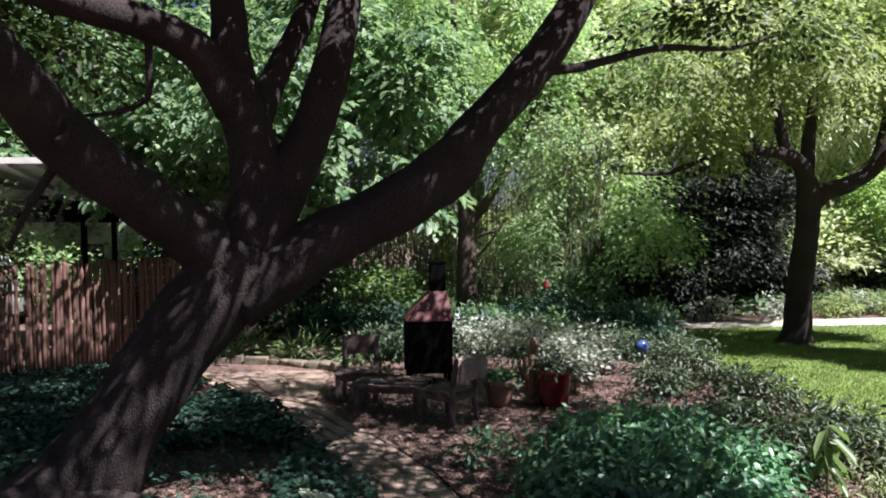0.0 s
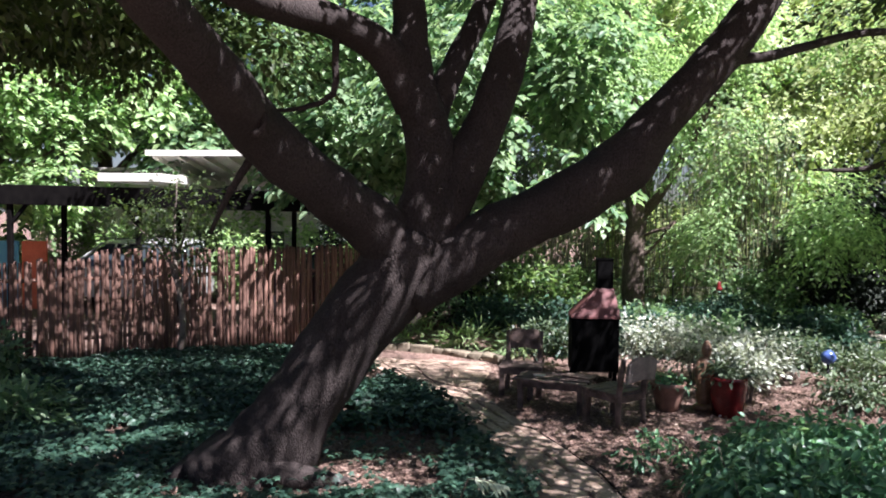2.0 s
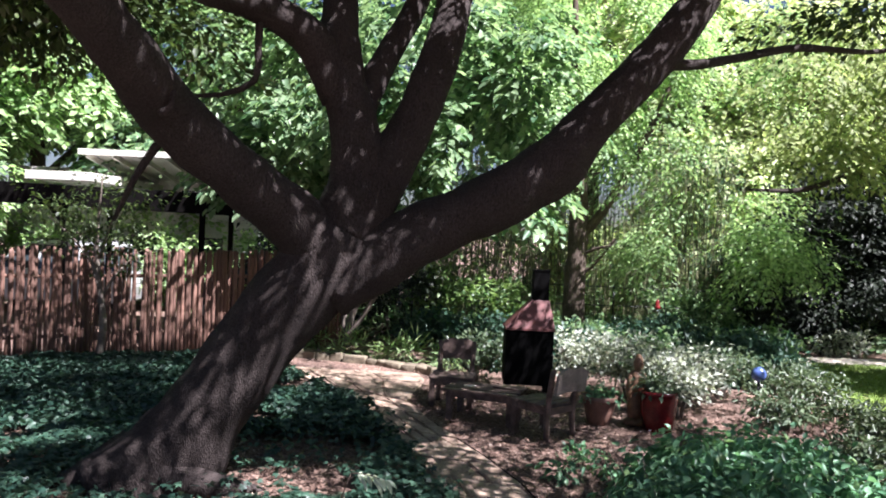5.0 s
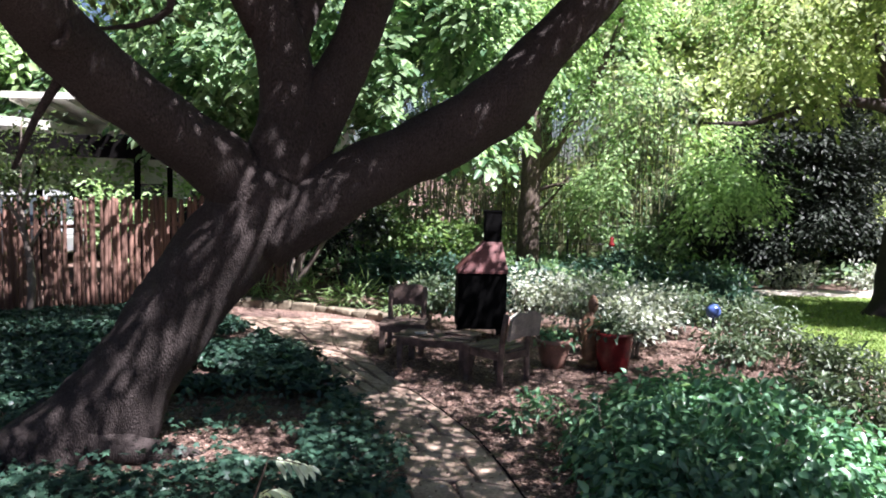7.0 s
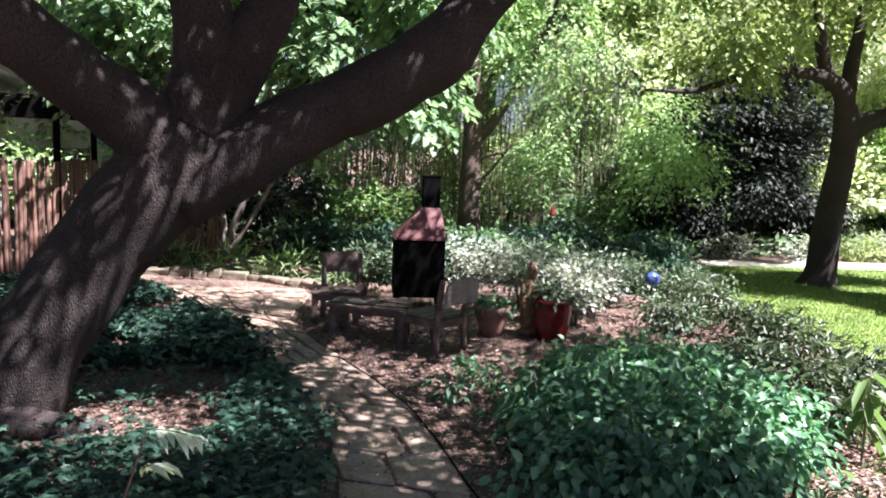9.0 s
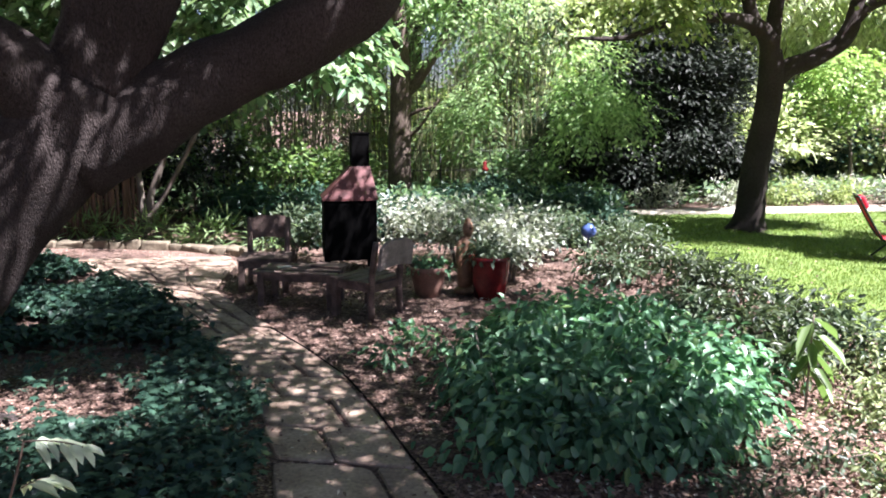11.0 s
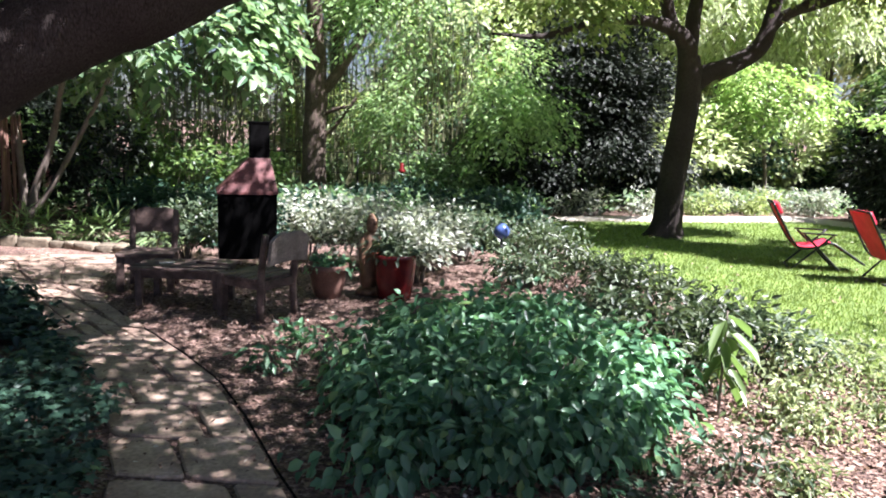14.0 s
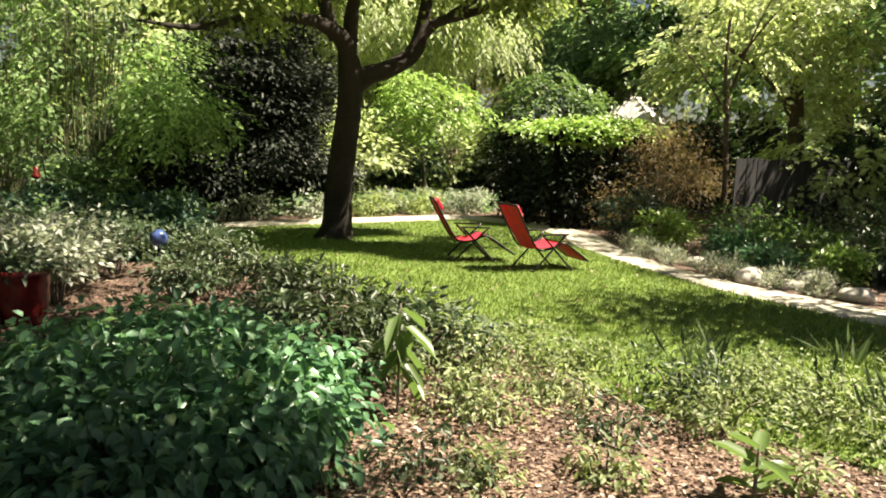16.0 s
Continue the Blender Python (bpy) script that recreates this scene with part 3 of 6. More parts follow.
# ---------------------------------------------------------------- the leaning oak
def oak():
    limbs = [
        [(-2.42, 7.5, -0.12, 0.46), (-2.2, 7.5, 0.15, 0.43), (-1.77, 7.5, 0.81, 0.385), (-1.22, 7.55, 1.63, 0.385), (-0.8, 7.6, 2.15, 0.42), (-0.6, 7.62, 2.5, 0.36)],
        [(-0.75, 7.55, 2.2, 0.3), (-1.0, 7.4, 2.52, 0.29), (-1.4, 6.95, 2.9, 0.255), (-1.86, 6.4, 3.36, 0.25), (-1.99, 5.75, 3.72, 0.215), (-2.17, 5.2, 4.05, 0.19), (-2.6, 4.2, 4.7, 0.15), (-3.4, 3.0, 5.6, 0.1)],
        [(-0.7, 7.6, 2.2, 0.34), (-0.5, 7.65, 2.9, 0.3), (-0.56, 7.7, 3.5, 0.24), (-0.72, 7.8, 4.1, 0.22), (-0.79, 8.0, 4.9, 0.17), (-1.0, 8.4, 6.2, 0.1)],
        [(-0.7, 7.75, 3.8, 0.2), (-1.02, 7.6, 4.35, 0.18), (-1.5, 7.2, 4.55, 0.165), (-2.07, 6.6, 4.62, 0.15), (-3.2, 5.8, 5.1, 0.12), (-4.6, 5.2, 5.9, 0.07)],
        [(-0.56, 7.75, 3.5, 0.17), (-0.44, 7.9, 3.92, 0.145), (-0.25, 8.2, 4.42, 0.13), (0.0, 8.5, 5.05, 0.12), (0.3, 9.2, 6.4, 0.07)],
        [(-0.55, 7.6, 2.45, 0.3), (-0.3, 7.65, 2.9, 0.25), (0.0, 7.8, 3.55, 0.22), (0.26, 8.0, 4.35, 0.2), (0.38, 8.2, 4.95, 0.18), (0.7, 8.8, 6.6, 0.1)],
        [(-0.75, 7.6, 1.95, 0.34), (-0.3, 7.62, 2.24, 0.33), (0.22, 7.65, 2.53, 0.29), (0.8, 7.68, 2.82, 0.285), (1.4, 7.75, 3.2, 0.3), (1.78, 7.8, 3.66, 0.23), (2.42, 7.9, 4.37, 0.215), (2.84, 8.0, 4.97, 0.19), (3.6, 8.4, 6.3, 0.1)],
        [(2.5, 7.95, 4.3, 0.07), (2.95, 8.2, 4.38, 0.055), (3.44, 8.6, 4.55, 0.05), (4.4, 9.2, 4.85, 0.045), (5.6, 9.8, 5.0, 0.03), (6.6, 10.2, 5.3, 0.015)],
        [(-1.4, 7.25, 4.55, 0.045), (-1.42, 7.3, 4.15, 0.036), (-1.45, 7.35, 3.86, 0.032), (-1.8, 7.5, 3.74, 0.026), (-2.3, 7.6, 3.72, 0.012)],
        [(-1.95, 6.45, 3.2, 0.045), (-2.2, 6.55, 2.88, 0.032), (-2.42, 6.65, 2.5, 0.02)],
        [(-2.2, 7.25, 0.25, 0.2), (-1.85, 7.2, 0.12, 0.16), (-1.55, 7.3, 0.04, 0.12), (-1.2, 7.45, -0.06, 0.06)],
        [(-2.35, 7.3, 0.25, 0.22), (-2.5, 7.05, 0.1, 0.17), (-2.6, 6.85, -0.05, 0.12)],
        [(-2.5, 7.5, 0.3, 0.24), (-2.8, 7.35, 0.12, 0.18), (-3.2, 7.2, -0.05, 0.1)],
    ]
    # Many clumps are added out of view along sun rays, to shape the dapples.
    blobs = [(-3.4, 3.5, 6.2, 3.0, 2.6, 1.1), (-5.0, 6.5, 6.4, 3.2, 3.0, 1.4), (-1.0, 9.6, 7.5, 3.4, 3.0, 1.2), (2.0, 8.2, 7.2, 3.2, 2.6, 1.1),
             (5.9, 10.0, 5.3, 1.3, 0.8, 0.3), (-3.6, 8.5, 4.7, 1.7, 1.3, 0.7), (1.9, 6.5, 7.4, 1.7, 1.0, 0.6), (-0.6, 4.6, 7.2, 1.2, 1.6, 0.5), (1.6, 5.4, 7.4, 0.5, 0.45, 0.3), (0.8, 4.6, 7.4, 0.4, 0.4, 0.3), (5.2, 9.3, 6.8, 1.3, 1.0, 0.5), (6.8, 10.2, 6.7, 0.9, 0.8, 0.4), (-6.5, 9.5, 5.6, 2.2, 2.0, 1.0), (4.5, 6.5, 7.0, 2.6, 2.2, 0.9), (5.2, 3.2, 7.4, 2.4, 2.0, 0.8), (2.2, 2.6, 7.6, 1.6, 1.6, 0.6), (6.8, 6.6, 6.6, 1.6, 1.6, 0.7), (4.6, 1.8, 7.0, 2.2, 1.8, 0.8), (6.3, 2.6, 6.6, 1.5, 1.4, 0.6), (4.6, 3.8, 6.3, 1.9, 1.6, 0.6), (3.9, 2.2, 6.4, 1.4, 1.4, 0.5), (-4.2, 5.6, 5.0, 1.6, 1.4, 0.8), (-5.6, 9.0, 5.2, 2.0, 1.6, 0.9), (-3.4, 4.4, 4.9, 1.2, 1.0, 0.5), (-4.6, 6.5, 4.9, 1.5, 1.5, 0.7), (1.6, 6.6, 6.7, 1.1, 0.55, 0.4), (2.9, 6.3, 6.7, 1.2, 0.8, 0.45), (-0.7, 4.9, 6.7, 0.7, 0.8, 0.4), (-5.8, 11.7, 7.2, 0.9, 0.7, 0.35), (-8.0, 11.4, 7.2, 1.6, 1.2, 0.5), (-6.4, 14.4, 7.6, 1.7, 1.2, 0.5), (4.6, 10.3, 6.9, 0.8, 0.7, 0.3), (1.5, 5.5, 6.8, 0.6, 0.45, 0.3), (0.4, 5.3, 6.8, 0.7, 0.45, 0.3), (-0.3, 6.3, 6.9, 0.7, 0.5, 0.3), (3.8, 7.0, 6.9, 0.7, 0.5, 0.3)]
    ob = tree("oak_tree", (-2.3, 7.5), limbs, blobs, 138000, 0.13, 0.075, OAK_BARK, OAK_LEAF, "large leaning live oak with dark furrowed bark and spreading limbs",
         seg=26, rough=0.1, per=90, spread=0.27, gaps=(0.85, -0.18), flare=(0.9, 0.55, 3), shell=0.3)
    for (x, y, z), turn, r in (((0.73, 7.42, 2.8), (85, 0, 5), 0.062), ((-1.78, 6.02, 3.42), (80, 0, -25), 0.075)):
        v, f, n, m = [], [], 18, 8
        for i in range(n):
            for j in range(m):
                p, q = 2 * math.pi * i / n, 2 * math.pi * j / m
                w = r + 0.38 * r * math.cos(q) * (1 + 0.2 * math.sin(3 * p))
                v.append((w * math.cos(p), w * math.sin(p) * 1.15, 0.42 * r * math.sin(q)))
                f.append((i * m + j, ((i + 1) % n) * m + j, ((i + 1) % n) * m + (j + 1) % m, i * m + (j + 1) % m))
        part("knot", mesh_of("knot", v, f, OAK_BARK, True), ob, "", pose(x + 2.3, y - 7.5, z, *turn))


oak()


# ---------------------------------------------------------------- trees beyond
def lawn_tree():
    limbs = [
        [(9.75, 15.2, -0.1, 0.36), (9.78, 15.2, 0.3, 0.3), (9.8, 15.15, 1.3, 0.26), (9.92, 15.1, 2.4, 0.24), (9.95, 15.1, 3.1, 0.24), (9.9, 15.1, 3.5, 0.2)],
        [(9.95, 15.1, 2.9, 0.2), (10.3, 15.05, 3.2, 0.19), (10.75, 15.0, 3.35, 0.18), (11.4, 15.0, 3.75, 0.17), (11.6, 15.0, 4.3, 0.14), (11.75, 15.0, 5.1, 0.11), (12.0, 15.2, 6.4, 0.06)],
        [(11.5, 15.0, 4.0, 0.12), (11.9, 14.9, 4.4, 0.11), (12.6, 14.8, 4.65, 0.1), (13.8, 14.6, 5.1, 0.05)],
        [(9.92, 15.1, 3.2, 0.2), (9.75, 15.0, 3.7, 0.18), (9.35, 14.9, 3.95, 0.14), (8.65, 14.7, 4.02, 0.1), (7.6, 14.6, 3.9, 0.06), (6.6, 14.5, 3.6, 0.05), (5.6, 14.3, 3.55, 0.02)],
        # Limb added to carry the unseen clumps that shade the lawn.
        [(12.2, 14.85, 4.55, 0.09), (12.6, 13.6, 5.3, 0.07), (12.8, 12.4, 6.0, 0.05), (12.9, 11.4, 6.5, 0.02)],
        [(9.5, 14.95, 3.8, 0.14), (9.2, 14.9, 4.4, 0.12), (9.0, 14.9, 5.4, 0.08), (8.6, 14.8, 6.5, 0.04)],
        [(9.9, 15.1, 3.3, 0.17), (10.0, 15.2, 4.2, 0.14), (10.1, 15.2, 5.0, 0.11), (10.2, 15.3, 6.6, 0.06)],
    ]
    # Clumps with y below 12.5, and one at x 14, are added only to shade the lawn.
    blobs = [(9.5, 14.8, 6.8, 2.6, 2.4, 1.3), (12.4, 14.8, 6.2, 2.2, 2.0, 1.0), (7.2, 14.6, 5.4, 2.0, 1.8, 0.9), (7.0, 14.0, 4.4, 0.8, 0.8, 0.4), (9.6, 13.2, 5.6, 1.8, 1.2, 0.7), (12.6, 13.4, 5.4, 1.5, 1.2, 0.6), (9.2, 16.6, 5.8, 2, 1.6, 1), (12.9, 11.8, 6.4, 2.0, 1.8, 0.8), (14.0, 13.2, 5.9, 1.6, 1.4, 0.7), (12.3, 10.9, 6.6, 1.6, 1.1, 0.6), (11.3, 12.2, 6.3, 1.4, 1.2, 0.6), (13.4, 10.7, 6.8, 1.5, 1.1, 0.6)]
    limbs = [[(x + 0.15, y - 0.25, z, r) for x, y, z, r in rows] for rows in limbs]
    tree("lawn_oak", (9.9, 14.95), limbs, blobs, 40000, 0.13, 0.085, OAK_BARK, YELLOW_LEAF, "dark-trunked forked oak standing on the lawn", seg=18, rough=0.09, per=16, gaps=(0.6, -0.02), flare=(0.4, 0.4, 4), reach=0.6, droop=0.6)


def back_tree():
    limbs = [
        [(3.72, 20.0, -0.1, 0.36), (3.7, 20.0, 0.4, 0.29), (3.7, 20.0, 1.6, 0.27), (3.74, 20.0, 2.9, 0.25), (3.7, 20.1, 4.4, 0.18), (3.5, 20.2, 6.8, 0.12), (3.4, 20.3, 9.5, 0.05)],
        [(3.78, 20.0, 2.6, 0.13), (4.3, 19.8, 3.3, 0.12), (5.1, 19.6, 4.8, 0.1), (5.8, 19.4, 6.6, 0.06)],
        [(3.75, 20.0, 2.1, 0.05), (4.2, 19.7, 2.35, 0.04), (4.9, 19.4, 2.45, 0.02)],
        [(3.72, 20.0, 1.6, 0.06), (4.1, 19.8, 1.9, 0.05), (4.6, 19.6, 2.6, 0.03)],
        [(3.7, 20.0, 3.4, 0.1), (2.9, 19.7, 4.5, 0.08), (2.0, 19.4, 6.0, 0.05)],
    ]
    blobs = [(3.4, 19.5, 7.8, 3.6, 2.6, 2.2), (5.2, 18.8, 5.2, 1.2, 1.4, 1.0), (6.6, 18.2, 3.5, 1.7, 1.0, 0.8), (7.8, 18.2, 2.7, 1.3, 0.9, 0.6), (2.0, 18.6, 5.9, 2.0, 1.4, 1.0), (6.2, 19.4, 2.5, 1.3, 0.8, 0.6), (8.0, 19.2, 7.3, 1.8, 1.5, 1.0), (4.6, 20.6, 10.2, 3.0, 2.4, 1.6)]
    tree("maple_tree", (3.72, 20.0), limbs, blobs, 36000, 0.14, 0.07, GREY_BARK, MAPLE_LEAF, "slender grey-barked tree with layered light green leaves", seg=14, per=34, gaps=(0.6, 0.1), flare=(0.4, 0.35, 4), reach=1.0, droop=0.45)


def mid_tree():
    limbs = [[(-1.75, 16.9, -0.05, 0.09), (-1.6, 16.9, 0.7, 0.07), (-1.3, 16.8, 1.5, 0.06), (-1.0, 16.6, 2.8, 0.045), (-0.6, 16.2, 4.4, 0.03)],
             [(-1.75, 16.9, 0.1, 0.07), (-1.8, 16.9, 0.9, 0.06), (-1.9, 16.9, 2.0, 0.05), (-2.2, 16.8, 4.0, 0.03)],
             [(-1.7, 16.9, 0.2, 0.06), (-1.35, 16.8, 0.7, 0.05), (-0.9, 16.7, 1.5, 0.045), (0.0, 16.3, 3.2, 0.03), (0.6, 15.8, 4.0, 0.02)]]
    blobs = [(-1.6, 15.8, 5.4, 2.8, 1.8, 1.9), (0.6, 15.2, 4.4, 2.0, 1.3, 1.1), (-0.2, 15.6, 6.6, 2.6, 1.6, 1.2), (1.3, 14.8, 3.4, 1.1, 0.8, 0.5), (-3.2, 15.8, 3.9, 1.3, 1.0, 0.9), (0.0, 15.2, 3.3, 0.9, 0.7, 0.5), (2.2, 15.6, 5.6, 1.6, 1.2, 1.0)]
    tree("redbud_tree", (-1.72, 16.9), limbs, blobs, 13000, 0.2, 0.15, SMOOTH_BARK, PLANE_LEAF, "multi-stemmed small tree with broad layered green leaves", seg=8, rough=0.05, per=16, gaps=(0.6, 0.03), rich=True, reach=0.7, droop=0.25)


def plain_tree(name, at, h, r, n, leaf_mat, label, length=0.16, trunk=0.2, low=0.35, group="", lobes=8, width=None, spread=0.38, gaps=(0.4, -0.02), bark_mat=None, reach=1.0, droop=0.35):
    """A garden or street tree: trunk, four limbs, lumpy crown."""
    x, y = at
    z = float(height(x, y))
    top = [(x, y, z - 0.1, trunk * 1.2), (x + 0.1, y, z + h * 0.2, trunk), (x - 0.1, y + 0.1, z + h * 0.55, trunk * 0.6), (x, y, z + h * 0.9, trunk * 0.2)]
    limbs, blobs = [top], [(x, y, z + h * 0.72, r * 0.72, r * 0.72, h * 0.26)]
    for k in range(4):
        a = k * 1.6 + rng.random()
        limbs.append([(x, y, z + h * (0.3 + 0.07 * k), trunk * 0.5), (x + math.cos(a) * r * 0.35, y + math.sin(a) * r * 0.35, z + h * (0.45 + 0.07 * k), trunk * 0.3), (x + math.cos(a) * r * 0.75, y + math.sin(a) * r * 0.75, z + h * (0.55 + 0.08 * k), trunk * 0.1)])
    for k in range(lobes):
        a = 2 * math.pi * k / lobes + rng.uniform(-0.4, 0.4)
        q = r * rng.uniform(0.45, 0.75)
        blobs.append((x + math.cos(a) * q, y + math.sin(a) * q, z + h * rng.uniform(low + 0.08, 0.85), r * rng.uniform(0.32, 0.5), r * rng.uniform(0.32, 0.5), h * rng.uniform(0.07, 0.14)))
    return tree(name, at, limbs, blobs, n, length, width or length * 0.6, bark_mat or GREY_BARK, leaf_mat, label, seg=10, rough=0.06, per=20 if reach else 12, spread=spread, gaps=gaps, group=group, reach=reach, droop=droop)


lawn_tree()
back_tree()
mid_tree()


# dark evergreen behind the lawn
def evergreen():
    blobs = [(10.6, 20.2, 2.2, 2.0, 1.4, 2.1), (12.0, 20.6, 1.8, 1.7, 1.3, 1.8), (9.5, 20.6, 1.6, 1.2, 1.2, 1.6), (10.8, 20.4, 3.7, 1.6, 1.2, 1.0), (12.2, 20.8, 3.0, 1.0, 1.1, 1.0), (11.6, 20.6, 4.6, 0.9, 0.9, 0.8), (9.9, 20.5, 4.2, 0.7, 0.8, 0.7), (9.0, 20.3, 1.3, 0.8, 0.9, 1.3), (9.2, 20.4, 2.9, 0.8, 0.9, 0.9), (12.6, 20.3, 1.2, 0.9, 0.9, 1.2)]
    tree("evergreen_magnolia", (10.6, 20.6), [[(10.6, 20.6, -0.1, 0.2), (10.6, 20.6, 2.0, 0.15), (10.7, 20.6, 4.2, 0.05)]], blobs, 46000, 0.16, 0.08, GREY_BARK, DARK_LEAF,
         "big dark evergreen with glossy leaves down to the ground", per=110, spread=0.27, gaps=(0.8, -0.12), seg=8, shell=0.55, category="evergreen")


evergreen()

# trees that close the garden
plain_tree("backdrop_tree", (-6.0, 27.0), 12, 5.0, 13000, PLANE_LEAF, "tall leafy green tree behind the house", 0.32, 0.3, 0.02, "trees round the garden")
plain_tree("backdrop_tree", (-0.5, 25.5), 12, 4.6, 13000, PLANE_LEAF, "tall leafy green tree behind the bamboo", 0.32, 0.26, 0.02, "trees round the garden")
plain_tree("backdrop_tree", (8.5, 28.0), 12.5, 4.5, 23000, SUNLIT_LEAF, "sunlit yellow-green tree behind the bamboo", 0.32, 0.3, 0.02, "trees round the garden")
plain_tree("backdrop_tree", (15.0, 28.5), 12, 5.0, 23000, SUNLIT_LEAF, "pale sunlit tree beyond the lawn", 0.32, 0.3, 0.02, "trees round the garden")
plain_tree("backdrop_tree", (22.0, 27.0), 11, 5.0, 26000, SUNLIT_LEAF, "tall grey-green willowy tree beyond the lawn", 0.32, 0.3, 0.02, "trees round the garden", width=0.07, droop=1.1)
plain_tree("backdrop_tree", (29.0, 23.0), 12, 5.5, 20000, PLANE_LEAF, "tall dark green tree behind the pergola", 0.32, 0.35, 0.02, "trees round the garden")
plain_tree("backdrop_tree", (31.0, 14.0), 12, 5.5, 13000, MAPLE_LEAF, "tall leafy tree behind the board fence", 0.32, 0.35, 0.02, "trees round the garden")
plain_tree("backdrop_tree", (27.0, 7.0), 11, 5.0, 13000, PLANE_LEAF, "tall leafy tree beyond the garden path", 0.32, 0.3, 0.02, "trees round the garden")
plain_tree("backdrop_tree", (-13.5, 26.0), 12, 5.0, 20000, MAPLE_LEAF, "tall leafy tree beside the house", 0.32, 0.3, 0.02, "trees round the garden")
plain_tree("backdrop_tree", (-20.0, 20.0), 12, 5.5, 20000, PLANE_LEAF, "tall leafy tree beyond the carport", 0.32, 0.3, 0.02, "trees round the garden")
plain_tree("backdrop_tree", (13.3, 4.2), 9, 1.8, 6500, OAK_LEAF, "shade tree beside the lawn", 0.16, 0.22, 0.4, "trees round the garden", reach=0.0)
plain_tree("small_tree", (17.6, 21.6), 4.4, 2.4, 6000, VINE_LEAF, "small bright green tree at the lawn's far edge", 0.15, 0.06, 0.2, spread=0.25, bark_mat=SMOOTH_BARK, reach=0.6)
plain_tree("slender_tree", (17.2, 10.9), 7.5, 2.3, 2300, SUNLIT_LEAF, "slender tree with sparse yellow-green leaves", 0.13, 0.06, 0.36, reach=0.5)
plain_tree("sapling", (-5.6, 13.45), 3.6, 1.1, 1300, OAK_LEAF, "thin sapling with small leaves in front of the stick fence", 0.1, 0.06, 0.5, spread=0.16, bark_mat=SMOOTH_BARK, gaps=None, reach=0.0)


plain_tree("backdrop_tree", (18.8, 25.6), 10, 4.2, 24000, SUNLIT_LEAF, "pale willowy tree beyond the lawn", 0.3, 0.25, 0.02, "trees round the garden", width=0.08, droop=1.1)
plain_tree("backdrop_tree", (29.0, 23.5), 10, 4.5, 17000, MAPLE_LEAF, "leafy tree beside the summerhouse", 0.28, 0.3, 0.02, "trees round the garden")
plain_tree("backdrop_tree", (24.0, 12.5), 9, 4.0, 12000, SUNLIT_LEAF, "sunlit leafy tree behind the board fence", 0.24, 0.25, 0.1, "trees round the garden")
plain_tree("backdrop_tree", (4.0, 28.0), 12, 5.0, 12000, MAPLE_LEAF, "tall light green tree behind the bamboo", 0.3, 0.3, 0.02, "trees round the garden")

plain_tree("backdrop_tree", (18.5, 6.3), 9.5, 3.2, 9000, PLANE_LEAF, "leafy tree overhanging the bed", 0.16, 0.22, 0.42, "trees round the garden")
plain_tree("backdrop_tree", (-16.0, 22.5), 11, 4.6, 18000, MAPLE_LEAF, "pale leafy tree behind the carport", 0.28, 0.28, 0.1, "trees round the garden")

plain_tree("backdrop_tree", (23.6, 7.6), 9, 3.6, 10000, PLANE_LEAF, "leafy tree shading the board fence", 0.2, 0.22, 0.35, "trees round the garden")

plain_tree("backdrop_tree", (22.6, 21.0), 4.8, 2.4, 7000, BIG_LEAF, "dark leafy tree behind the pergola", 0.2, 0.22, 0.02, "trees round the garden")

plain_tree("backdrop_tree", (-9.5, 29.0), 12, 5.0, 15000, MAPLE_LEAF, "tall leafy tree rising behind the house", 0.3, 0.3, 0.1, "trees round the garden")

# Filler trees added over sky gaps, their brightness put into the leaf colour.
plain_tree("backdrop_tree", (20.5, 33.5), 14, 5.5, 20000, SUNLIT_LEAF, "tall pale filler tree added over a sky gap", 0.34, 0.3, 0.05, "trees round the garden")
plain_tree("backdrop_tree", (28.0, 30.5), 14, 5.5, 16000, SUNLIT_LEAF, "tall pale filler tree added over a sky gap", 0.34, 0.3, 0.05, "trees round the garden")

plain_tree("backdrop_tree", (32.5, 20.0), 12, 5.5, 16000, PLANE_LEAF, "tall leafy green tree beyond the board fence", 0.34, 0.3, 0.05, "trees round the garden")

# Added tree whose pale leaves stand in for a blown-out bright spot.
plain_tree("backdrop_tree", (11.4, 29.5), 10.5, 3.2, 14000, SUNLIT_LEAF, "pale tree added for the bright glare between the taller trees", 0.3, 0.22, 0.05, "trees round the garden", gaps=None)
plain_tree("backdrop_tree", (6.5, 34.0), 17, 6.0, 15000, SUNLIT_LEAF, "very tall pale tree far behind the bamboo", 0.36, 0.35, 0.1, "trees round the garden")
plain_tree("backdrop_tree", (-14.2, 20.6), 8.5, 2.8, 7000, MAPLE_LEAF, "light green broad-leaved tree rising behind the carport", 0.22, 0.16, 0.28, "trees round the garden", width=0.16, reach=0.8)
plain_tree("backdrop_tree", (-22.0, 29.0), 13, 6.0, 15000, MAPLE_LEAF, "tall light green tree beyond the carport", 0.34, 0.3, 0.05, "trees round the garden")

